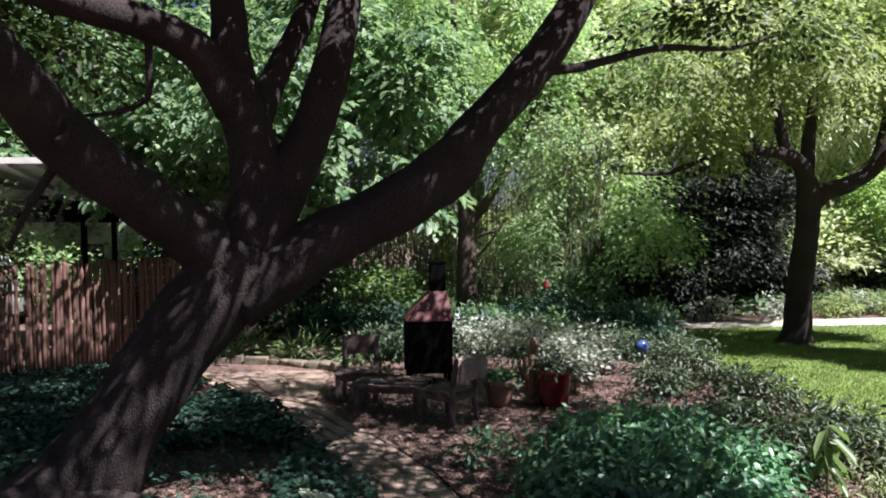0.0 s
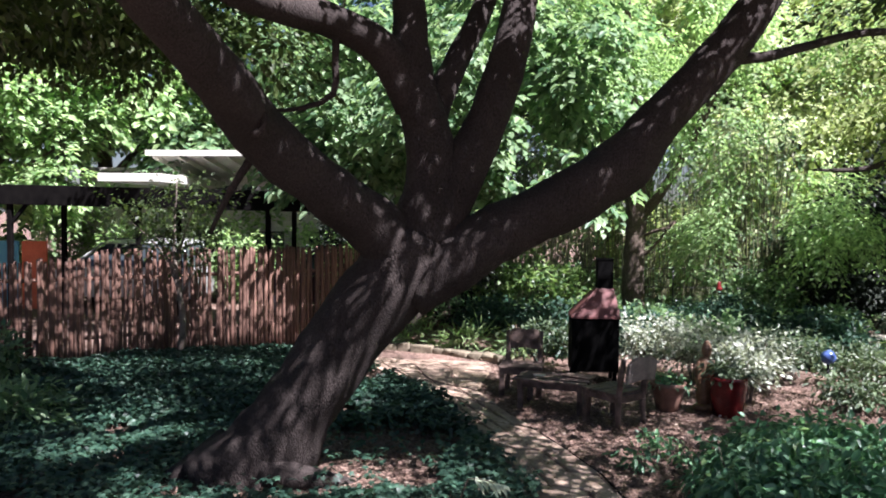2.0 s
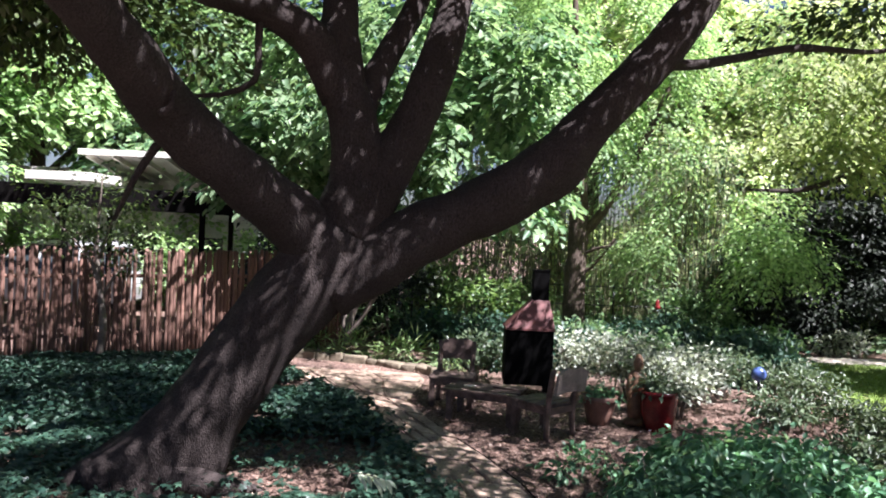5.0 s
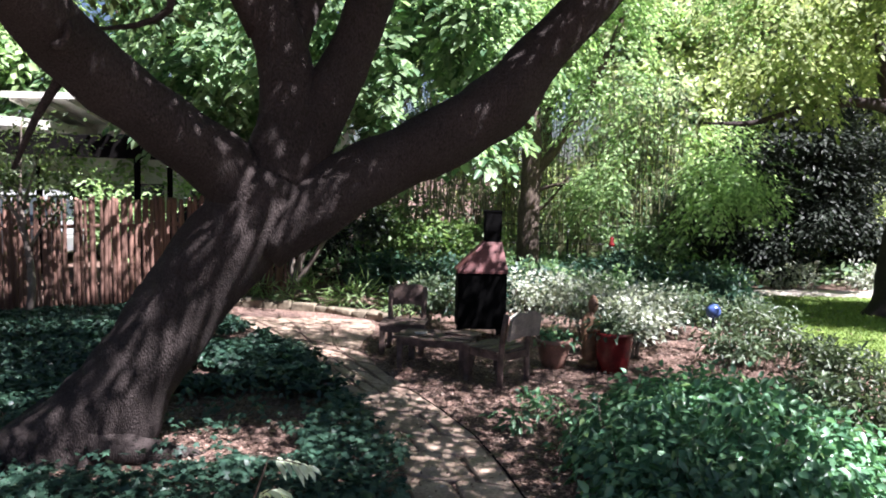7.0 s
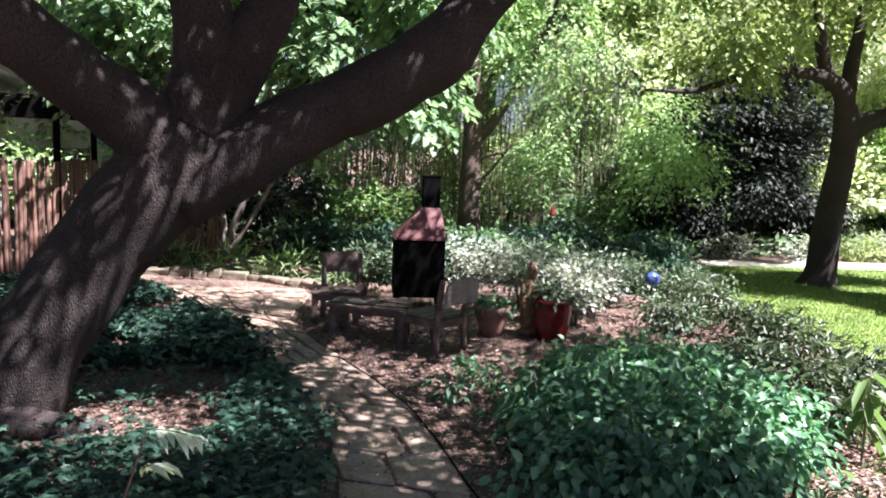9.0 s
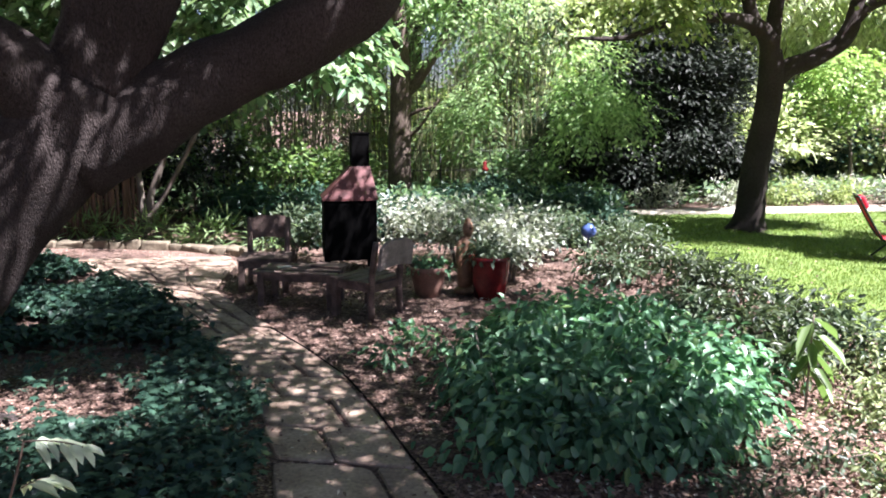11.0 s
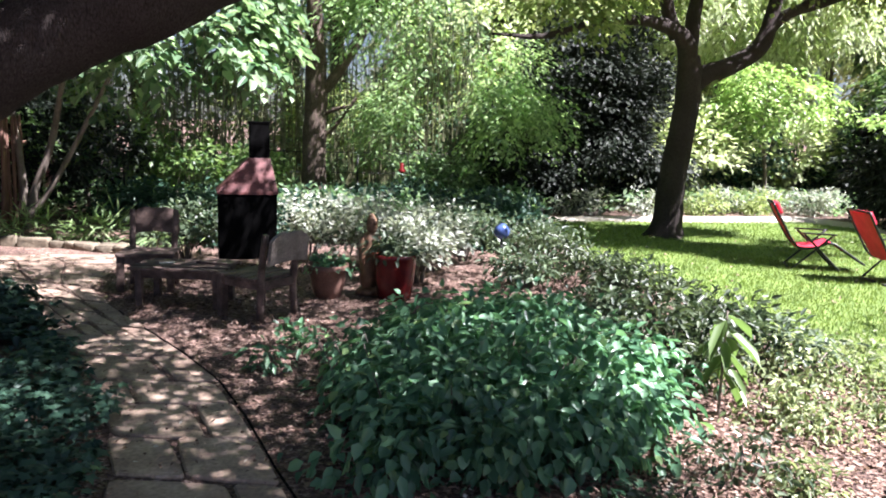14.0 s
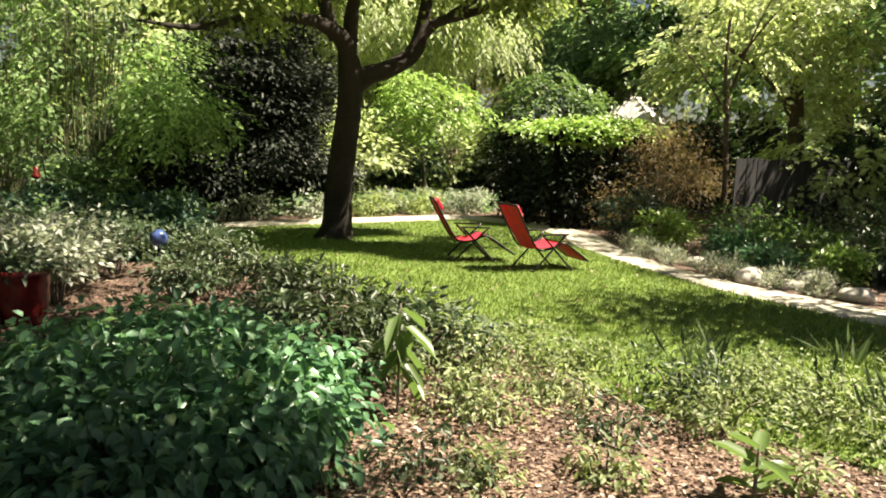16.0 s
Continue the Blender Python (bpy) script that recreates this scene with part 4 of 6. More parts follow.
# ---------------------------------------------------------------- bamboo screen and wire fence
def bamboo(x0, x1, y0, y1, n):
    ob = thing("bamboo_screen", ((x0 + x1) / 2, (y0 + y1) / 2, 0), 0, "dense screen of thin upright bamboo canes", "bamboo")
    cx, cy = (x0 + x1) / 2, (y0 + y1) / 2
    canes = []
    for k in range(5):
        h = 4.2 + 0.3 * k
        canes.append(tube("cane", [(0, 0, -0.05, 0.014), (0.06 * k - 0.12, 0.05, h * 0.5, 0.012), (0.25 * (k - 2), 0.1, h, 0.006)], BAMBOO, 6, 0, 0.5))
    for k in range(n):
        part("cane", canes[k % 5], ob, "", pose(rng.uniform(x0, x1) - cx, rng.uniform(y0, y1) - cy, 0, rng.normal(0, 3), rng.normal(0, 3), rng.uniform(0, 360)))
    m = 7000
    p = np.stack([rng.uniform(x0 - 0.4, x1 + 0.4, m) - cx, rng.uniform(y0, y1 + 0.4, m) - cy, 0.9 + 4.6 * rng.random(m) ** 0.8], 1)
    ax = unit(np.stack([rng.normal(0, 1, m), rng.normal(0, 1, m), -np.abs(rng.normal(0.6, 0.4, m))], 1))
    part("foliage", leaves("foliage", p, ax, rng.normal(0, 1, (m, 3)) + np.array([0, 0, 1]), 0.22, 0.05, PLANE_LEAF), ob)


bamboo(-0.6, 8.2, 21.2, 22.4, 290)


def wire_fence():
    ob = thing("wire_fence", (3.5, 20.9, 0), 0, "old wire fence with thin metal posts", "fence")
    for x in np.arange(-4.0, 5.1, 1.8):
        part("post", tube("post", [(x, 0, -0.1, 0.025), (x, 0, 1.35, 0.025)], TUBE, 8, 0, 0.5), ob)
    for z in (0.25, 0.8, 1.3):
        part("rail", tube("rail", [(-4.1, 0, z, 0.012), (0, 0, z + 0.01, 0.012), (5.1, 0, z, 0.012)], TUBE, 6, 0, 0.6), ob)


wire_fence()


# ---------------------------------------------------------------- stick fence, carport, house, cars
def stick_fence():
    ob = thing("stick_fence", (-5.6, 13.9, 0), 0, "rustic fence of upright reddish-brown cedar sticks", "fence")
    line = [(-10.6, 10.5), (-7.4, 12.6), (-5.6, 14.1), (-1.75, 17.0)]
    total = float(np.linalg.norm(np.diff(np.array(line), axis=0), axis=1).sum())
    forms = []
    for k in range(6):
        h = 1.9 + 0.02 * k
        r = 0.031 + 0.0025 * k
        b = 0.02 * rng.normal()
        forms.append(tube("picket", [(0, 0, -0.1, r), (b, 0.01, h * 0.5, r * 0.97), (b * 0.5, 0, h - 0.03, r * 0.9), (b * 0.5, 0, h, r * 0.7)], PICKET, 8, 0.06, 0.4))
    s = 0.0
    while s < 1:
        q = along(line, s)
        g = 0.93 if s < 0.4 else 1.0
        part("picket", forms[int(rng.integers(6))], ob, "", pose(q[0] + 5.6, q[1] - 13.9, rng.normal(0, 0.01), rng.normal(0, 0.5), rng.normal(0, 0.6), rng.uniform(0, 360)) @ Matrix.Diagonal((1, 1, g, 1)))
        s += rng.uniform(0.07, 0.082) / total
    for z in (0.45, 1.5):
        for a, b in zip(line[:-1], line[1:]):
            part("rail", tube("rail", [(a[0] + 5.6, a[1] - 13.83, z, 0.035), ((a[0] + b[0]) / 2 + 5.6, (a[1] + b[1]) / 2 - 13.83, z, 0.035), (b[0] + 5.6, b[1] - 13.83, z, 0.035)], PICKET, 6, 0, 0.8), ob)


def carport():
    ob = thing("carport", (-8, 17, 0), 0, "dark timber carport with a flat roof on posts", "carport")
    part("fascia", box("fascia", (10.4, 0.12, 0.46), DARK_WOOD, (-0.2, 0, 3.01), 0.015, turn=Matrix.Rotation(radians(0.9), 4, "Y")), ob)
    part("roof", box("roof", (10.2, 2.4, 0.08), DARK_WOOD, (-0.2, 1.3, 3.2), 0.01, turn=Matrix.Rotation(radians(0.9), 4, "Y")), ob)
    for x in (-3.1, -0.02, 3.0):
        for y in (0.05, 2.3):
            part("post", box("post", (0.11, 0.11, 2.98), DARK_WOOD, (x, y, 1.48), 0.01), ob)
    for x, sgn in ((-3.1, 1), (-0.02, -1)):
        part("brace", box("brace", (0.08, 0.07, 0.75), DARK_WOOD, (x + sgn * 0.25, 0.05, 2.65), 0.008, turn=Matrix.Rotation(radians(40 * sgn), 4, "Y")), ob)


def house():
    ob = thing("house", (-7.5, 24.5, 0), 0, "white single-storey house with a raftered porch roof", "house")
    wall = part("wall", box("wall", (12, 0.25, 3.9), WHITE, (0, 0, 1.95), 0.01), ob)
    part("wall", box("wall", (0.25, 5, 3.9), WHITE, (-5.9, 2.65, 1.95), 0.01), ob)
    part("wall", box("wall", (0.25, 5, 3.9), WHITE, (5.9, 2.65, 1.95), 0.01), ob)
    tilt = Matrix.Rotation(radians(-9), 4, "X")
    part("roof", box("roof", (6.2, 4.2, 0.06), WHITE, (0.9, -1.4, 4.05), 0.01, turn=tilt), ob)
    part("roof", box("roof", (1.7, 5.6, 0.22), WHITE, (-1.95, -2.2, 3.58), 0.01), ob)
    part("roof", box("roof", (12.4, 5.6, 0.14), SHINGLE, (0, 2.7, 4.05), 0.01), ob)
    for k in range(9):
        part("rafter", box("rafter", (0.06, 4.1, 0.14), WHITE, (-2.0 + 0.72 * k, -1.4, 3.95), 0.005, turn=tilt), ob)
    part("fascia", box("fascia", (6.2, 0.04, 0.16), WHITE, (0.9, -3.5, 4.34), 0.005), ob)
    for x in (-3.8, -1.6, 0.3, 2.2, 4.1):
        w = part("window", box("window", (1.3, 0.08, 1.2), WHITE, (x, -0.15, 1.6), 0.01), ob)
        part("pane", box("pane", (1.1, 0.02, 1.0), GLASS, (x, -0.2, 1.6), 0), w)
    for x in np.arange(-1.0, 4.6, 0.8):
        w = part("window", box("window", (0.72, 0.08, 0.5), WHITE, (x, -0.15, 3.35), 0.01), ob)
        part("pane", box("pane", (0.62, 0.02, 0.4), GLASS, (x, -0.2, 3.35), 0), w)
    return wall


def car(at, rz, paint, h, label):
    """A parked estate car: shell, glazed cabin, roof rails and four wheels."""
    ob = thing("car", (*at, 0), rz, label, "car", "cars parked behind the fence")

    def loft(name, prof, mat, w0, w1):
        v, n = [], len(prof)
        for sgn in (-1, 1):
            for x, z, inset in prof:
                v.append((x, sgn * (w0 * (1 - inset) + w1 * inset), z))
        f = [(i, (i + 1) % n, n + (i + 1) % n, n + i) for i in range(n)] + [tuple(range(n))[::-1], tuple(range(n, 2 * n))]
        me = mesh_of(name, v, f, mat)
        bm = bmesh.new()
        bm.from_mesh(me)
        bmesh.ops.bevel(bm, geom=bm.edges[:], offset=0.05, segments=2, affect="EDGES")
        bm.to_mesh(me)
        bm.free()
        return me
    part("body", loft("body", [(-2.2, 0.35, 0), (-2.25, 0.8, 0), (-2.1, h * 0.6, 0.2), (1.0, h * 0.6, 0.2), (2.1, h * 0.52, 0.2), (2.25, 0.7, 0), (2.2, 0.35, 0)], paint, 0.9, 0.8), ob)
    part("cabin", loft("cabin", [(-2.08, h * 0.58, 0), (-1.8, h * 0.93, 1), (0.3, h * 0.93, 1), (1.25, h * 0.58, 0)], GLASS, 0.82, 0.66), ob)
    part("roof", loft("roof", [(-1.9, h * 0.92, 0), (-1.75, h * 0.985, 1), (0.25, h * 0.985, 1), (0.45, h * 0.92, 0)], paint, 0.7, 0.6), ob)
    for x0, x1 in ((1.28, 0.38), (0.1, 0.0), (-1.0, -1.0), (-2.08, -1.85)):
        for sgn in (-1, 1):
            part("pillar", tube("pillar", [(x0, sgn * 0.83, h * 0.58, 0.04), (x1, sgn * 0.68, h * 0.94, 0.035)], paint, 6, 0, 0.3), ob)
    for sgn in (-1, 1):
        part("roof_rail", tube("roof_rail", [(-1.5, sgn * 0.6, h * 0.99, 0.02), (-0.7, sgn * 0.6, h + 0.02, 0.02), (0.1, sgn * 0.6, h * 0.99, 0.02)], TUBE, 6, 0, 0.3), ob)
        for x in (-1.4, 1.4):
            w = part("wheel", tube("wheel", [(x, sgn * 0.7, 0.33, 0.33), (x, sgn * 0.9, 0.33, 0.33)], RUBBER, 20, 0, 0.2), ob)
            part("rim", tube("rim", [(x, sgn * 0.72, 0.33, 0.19), (x, sgn * 0.915, 0.33, 0.19)], CAR_GREY, 16, 0, 0.2), w)


stick_fence()
carport()
house()
car((-10.2, 21.0), 180, CAR_GREY, 1.95, "silver estate car parked behind the carport")
car((-4.2, 20.6), 180, CAR_RED, 1.85, "dark maroon car parked behind the stick fence")
for k, (x, mat, lab) in enumerate(((-13.15, BLUE_BOARD, "blue painted board panel standing by the carport"), (-12.35, ORANGE_BOARD, "orange painted board panel standing by the carport"))):
    ob = thing("painted_screen", (x, 20, 0), 0, lab, "panel")
    part("board", box("board", (0.7, 0.04, 1.85), mat, (0, 0, 0.94), 0.008), ob)
    for sx in (-0.3, 0.3):
        part("batten", box("batten", (0.06, 0.05, 1.85), mat, (sx, 0.045, 0.93), 0.006), ob)


# ---------------------------------------------------------------- seats and fireplace
def chair(at, rz, label, lit_back=False):
    ob = thing("garden_chair", (*at, 0), rz, label, "chair", "chairs by the fireplace")
    ob.matrix_world = ob.matrix_world @ Matrix.Diagonal((1.16, 1.14, 1.04, 1))
    for sx in (-1, 1):
        part("back_post", tube("back_post", [(sx * 0.22, -0.2, 0, 0.032), (sx * 0.21, -0.2, 0.42, 0.034), (sx * 0.22, -0.27, 0.87, 0.028)], OLD_WOOD, 8, 0.08, 0.1), ob)
        part("front_leg", box("front_leg", (0.07, 0.07, 0.44), OLD_WOOD, (sx * 0.24, 0.24, 0.22), 0.012, 0.003), ob)
        part("rail", box("rail", (0.04, 0.42, 0.07), OLD_WOOD, (sx * 0.23, 0.02, 0.36), 0.008), ob)
    part("rail", box("rail", (0.44, 0.04, 0.09), OLD_WOOD, (0, -0.2, 0.36), 0.008), ob)
    part("rail", box("rail", (0.44, 0.04, 0.09), OLD_WOOD, (0, 0.24, 0.36), 0.008), ob)
    for k in range(4):
        part("seat_slat", box("seat_slat", (0.56, 0.115, 0.035), OLD_WOOD, (0, -0.14 + 0.125 * k, 0.42 + 0.003 * (k % 2)), 0.01, 0.003), ob)
    v, n = [], 13
    for y in (-0.018, 0.018):
        for i in range(n):
            x = -0.24 + 0.48 * i / (n - 1)
            v.append((x, y, 0.82 + 0.10 * math.sin(math.pi * i / (n - 1)) ** 0.7 - 0.035 * math.exp(-(x / 0.07) ** 2)))
        for i in range(n):
            x = 0.24 - 0.48 * i / (n - 1)
            v.append((x, y, 0.58 + 0.03 * math.sin(math.pi * i / (n - 1))))
    m = 2 * n
    f = [tuple(range(m)), tuple(range(m, 2 * m))[::-1]] + [(i, m + i, m + (i + 1) % m, (i + 1) % m) for i in range(m)]
    # One chair takes the backrest with sunlight painted in, the other plain wood.
    part("backrest", mesh_of("backrest", v, f, LIT_BACK if lit_back else OLD_WOOD), ob, "", pose(0, -0.235, 0, 8, 0, 0))
    return ob


chair((1.76, 9.98), 42, "weathered rustic wooden chair with a curved backrest coloured as sunlit", True)
chair((0.58, 11.55), 172, "dark weathered wooden chair with a curved backrest")


def low_table():
    ob = thing("low_table", (1.0, 10.68, 0), -19, "low weathered plank table with cracked slats", "table")
    for sx in (-1, 1):
        for sy in (-1, 1):
            part("leg", box("leg", (0.075, 0.075, 0.4), OLD_WOOD, (sx * 0.42, sy * 0.25, 0.2), 0.01, 0.003), ob)
    for sy in (-1, 1):
        part("apron", box("apron", (0.86, 0.035, 0.08), OLD_WOOD, (0, sy * 0.25, 0.355), 0.006), ob)
    for k in range(5):
        part("slat", box("slat", (1.04, 0.115, 0.032), OLD_WOOD, (rng.normal(0, 0.01), -0.25 + 0.125 * k, 0.415 + rng.uniform(0, 0.006)), 0.008, 0.003), ob)
    single("loose_board", box("tray", (0.42, 0.24, 0.025), OLD_WOOD, (0, 0, 0.0125), 0.006), "grey board lying on the low table", "board", pose(1.35, 10.68, 0.437, 0, 0, -30))
    single("paper_scrap", box("paper_scrap", (0.16, 0.1, 0.006), PAPER, (0, 0, 0.003), 0.002), "pale scrap lying on the low table", "scrap", pose(0.8, 10.75, 0.438, 0, 0, 10))


low_table()


def fireplace():
    ob = thing("outdoor_fireplace", (1.76, 12.55, 0), 0, "black iron garden fireplace with rusted red hood and flue", "fireplace")
    w, d = 0.375, 0.3
    for x in (-1, 1):
        for y in (-1, 1):
            part("foot", box("foot", (0.06, 0.06, 0.2), SOOT, (x * 0.32, y * 0.24, 0.1), 0.006), ob)
    part("firebox", box("firebox", (2 * w, 2 * d, 0.86), SOOT, (0, 0, 0.625), 0.012), ob)
    a = [(-w - 0.015, -d - 0.015, 1.06), (w + 0.015, -d - 0.015, 1.06), (w + 0.015, d + 0.015, 1.06), (-w - 0.015, d + 0.015, 1.06)]
    b = [(0.02, -0.13, 1.53), (0.3, -0.13, 1.53), (0.3, 0.13, 1.53), (0.02, 0.13, 1.53)]
    c = [(x, y, z + 0.03) for x, y, z in a]
    v = a + c + b
    f = [(3, 2, 1, 0), (8, 9, 10, 11)] + [(o + i, o + (i + 1) % 4, o + 4 + (i + 1) % 4, o + 4 + i) for o in (0, 4) for i in range(4)]
    part("hood", mesh_of("hood", v, f, COPPER), ob, "rusted red iron hood")
    part("flue", box("flue", (0.255, 0.25, 0.5), SOOT, (0.165, 0, 1.76), 0.008), ob)
    part("cap", box("cap", (0.275, 0.27, 0.02), SOOT, (0.165, 0, 2.0), 0.004), ob)


fireplace()


def lathe(name, prof, mat, seg=28, rough=0.0):
    v, f = [], []
    for r, z in prof:
        for k in range(seg):
            a = 2 * math.pi * k / seg
            q = r * (1 + rough * noise.noise(Vector((math.cos(a) * 2, math.sin(a) * 2, z * 7))))
            v.append((q * math.cos(a), q * math.sin(a), z))
    for i in range(len(prof) - 1):
        for k in range(seg):
            f.append((i * seg + k, i * seg + (k + 1) % seg, (i + 1) * seg + (k + 1) % seg, (i + 1) * seg + k))
    f.append(tuple(range(seg))[::-1])
    f.append(tuple((len(prof) - 1) * seg + k for k in range(seg)))
    return mesh_of(name, v, f, mat, True)


def potted(name, at, prof, mat, soil_z, soil_r, plant_mat, n, reach, label):
    ob = thing(name, (*at, 0), 0, label, "plant pot")
    part("pot", lathe("pot", prof, mat), ob)
    part("soil", lathe("soil", [(soil_r, soil_z - 0.02), (soil_r, soil_z), (0.01, soil_z + 0.015)], SOIL), ob)
    pos, ax, nr = cloud([(0, 0, soil_z + reach * 0.5, soil_r * 1.05, soil_r * 1.05, reach * 0.5)], n, 6, 0.05, None, 0.3, 0.1)
    pos[:, 2] = np.maximum(pos[:, 2], soil_z)
    part("foliage", leaves("foliage", pos, ax, nr, 0.09, 0.045, plant_mat, True), ob)


potted("terracotta_pot", (2.58, 10.72), [(0.14, 0), (0.155, 0.01), (0.195, 0.18), (0.22, 0.32), (0.242, 0.33), (0.247, 0.39), (0.225, 0.395), (0.2, 0.32)], TERRACOTTA, 0.33, 0.2, NETTLE_LEAF, 160, 0.14, "terracotta bowl planter with low green leaves")
potted("red_glazed_pot", (3.33, 10.5), [(0.17, 0), (0.19, 0.01), (0.225, 0.2), (0.24, 0.4), (0.25, 0.49), (0.262, 0.5), (0.262, 0.54), (0.235, 0.545), (0.22, 0.46)], RED_GLAZE, 0.47, 0.22, GREY_LEAF, 330, 0.24, "tall red glazed pot with a leafy grey-green plant")


def statue():
    """A carved figure with a small bird-like head, in one mesh."""
    bm = bmesh.new()
    for (x, y, z), (sx, sy, sz) in (((0, 0, 0.05), (0.17, 0.16, 0.07)), ((0, 0, 0.3), (0.12, 0.11, 0.3)), ((0.0, 0, 0.62), (0.135, 0.115, 0.19)), ((0.02, -0.01, 0.9), (0.07, 0.075, 0.12)),
                                    ((-0.12, -0.03, 0.56), (0.045, 0.06, 0.19)), ((0.12, -0.03, 0.56), (0.045, 0.06, 0.19)), ((0.03, -0.07, 0.93), (0.03, 0.05, 0.03)), ((0.02, 0, 1.0), (0.04, 0.045, 0.05))):
        made = bmesh.ops.create_icosphere(bm, subdivisions=3, radius=1)["verts"]
        for p in made:
            k = 1 + 0.12 * noise.noise(p.co * 2.5 + Vector((z * 9, 0, 0)))
            p.co = Vector((x + p.co.x * sx * k, y + p.co.y * sy * k, max(0.0, z + p.co.z * sz * k)))
    me = bpy.data.meshes.new("carved_statue")
    bm.to_mesh(me)
    bm.free()
    me.polygons.foreach_set("use_smooth", [True] * len(me.polygons))
    me.materials.append(CARVED)
    single("carved_statue", me, "carved brown wooden figure standing in mulch", "statue", pose(3.08, 10.75, 0, 0, 0, 15) @ Matrix.Scale(0.94, 4))


statue()
ball = thing("gazing_ball", (5.12, 11.65, -0.05), 0, "glossy blue gazing ball on a stake among shrubs", "garden ornament")
part("globe", lathe("globe", [(0.11 * math.sin(math.pi * k / 14) + 0.001, 0.68 - 0.11 * math.cos(math.pi * k / 14)) for k in range(15)], BLUE_GLAZE), ball)
part("stake", tube("stake", [(0, 0, -0.05, 0.02), (0, 0, 0.57, 0.02)], TUBE, 8, 0, 0.3), ball)

stake = thing("garden_stake", (0.44, 3.82, float(height(0.44, 3.82))), 12, "round-topped weathered wooden stake in the ivy", "stake")
part("board", box("board", (0.065, 0.03, 1.05), OLD_WOOD, (0, 0, 0.45), 0.012), stake)
part("cap", lathe("cap", [(0.034, 0), (0.036, 0.015), (0.03, 0.035), (0.016, 0.048), (0.002, 0.052)], OLD_WOOD), stake, "", pose(0, 0, 0.975))
feeder = thing("bird_feeder", (5.3, 18.0, 0), 0, "small red bird feeder hung on a bent pole", "bird feeder")
part("pole", tube("pole", [(0.25, 0, -0.1, 0.012), (0.2, 0, 0.8, 0.012), (0.1, 0, 1.4, 0.012), (0.0, 0, 1.42, 0.01)], TUBE, 8, 0, 0.1), feeder)
part("bottle", lathe("bottle", [(0.02, 1.0), (0.075, 1.02), (0.08, 1.06), (0.05, 1.09), (0.05, 1.2), (0.02, 1.23)], RED_GLAZE, 16), feeder)
part("hanger", tube("hanger", [(0, 0, 1.22, 0.004), (0, 0, 1.42, 0.004)], TUBE, 5, 0, 0.1), feeder)


# ---------------------------------------------------------------- loungers
def lounger(at, rz, label):
    ob = thing("lounger", (*at, 0.03), rz, label, "lounger", "red loungers on the lawn")

    def sling(name, pts, w, bulge=0.0):
        c = spline([(*p, 0, 0) for p in pts], 0.08)
        v, f = [], []
        for x, z, *_ in c:
            for t in (0, 0.012):
                for y in (-w, -w / 2, 0, w / 2, w):
                    v.append((x, y, z + t - bulge * (1 - (y / w) ** 2)))
        for i in range(len(c) - 1):
            for k in range(4):
                f += [(i * 10 + k, i * 10 + k + 1, i * 10 + 11 + k, i * 10 + 10 + k), (i * 10 + 5 + k, i * 10 + 15 + k, i * 10 + 16 + k, i * 10 + 6 + k)]
            f += [(i * 10, i * 10 + 10, i * 10 + 15, i * 10 + 5), (i * 10 + 4, i * 10 + 9, i * 10 + 19, i * 10 + 14)]
        return mesh_of(name, v, f, RED_CLOTH, True)
    part("back_sling", sling("back_sling", [(-0.62, 1.0), (-0.45, 0.7), (-0.22, 0.36)], 0.26, 0.03), ob)
    part("seat_sling", sling("seat_sling", [(-0.22, 0.36), (0.0, 0.36), (0.25, 0.44)], 0.26, 0.03), ob)
    part("leg_sling", sling("leg_sling", [(0.25, 0.44), (0.5, 0.3), (0.72, 0.16)], 0.26, 0.015), ob)
    part("pillow", box("pillow", (0.07, 0.44, 0.2), RED_CLOTH, (-0.53, 0, 0.93), 0.03, turn=Matrix.Rotation(radians(-28), 4, "Y")), ob)
    for sy in (-0.29, 0.29):
        part("frame_tube", tube("frame_tube", [(-0.63, sy, 1.02, 0.017), (-0.45, sy, 0.7, 0.017), (-0.22, sy, 0.36, 0.017), (0.02, sy, 0.36, 0.017), (0.25, sy, 0.44, 0.017), (0.5, sy, 0.3, 0.017), (0.73, sy, 0.15, 0.017)], TUBE, 8, 0, 0.06), ob)
        part("leg", tube("leg", [(-0.3, sy * 1.08, 0, 0.017), (0.0, sy * 1.08, 0.3, 0.017), (0.28, sy * 1.08, 0.58, 0.017)], TUBE, 8, 0, 0.1), ob)
        part("leg", tube("leg", [(0.42, sy * 1.08, 0, 0.017), (0.1, sy * 1.08, 0.32, 0.017), (-0.14, sy * 1.08, 0.56, 0.017)], TUBE, 8, 0, 0.1), ob)
        part("armrest", box("armrest", (0.5, 0.05, 0.025), TUBE, (0.06, sy * 1.12, 0.58), 0.01), ob)
    for x, z in ((-0.3, 0.012), (0.42, 0.012), (-0.63, 1.02), (0.73, 0.15)):
        part("cross_tube", tube("cross_tube", [(x, -0.3, z, 0.017), (x, 0.3, z, 0.017)], TUBE, 8, 0, 0.2), ob)


lounger((10.67, 10.31), -16, "red mesh reclining lounger with dark metal frame")
lounger((10.26, 11.54), -32, "red mesh reclining lounger with dark metal frame, turned side-on")


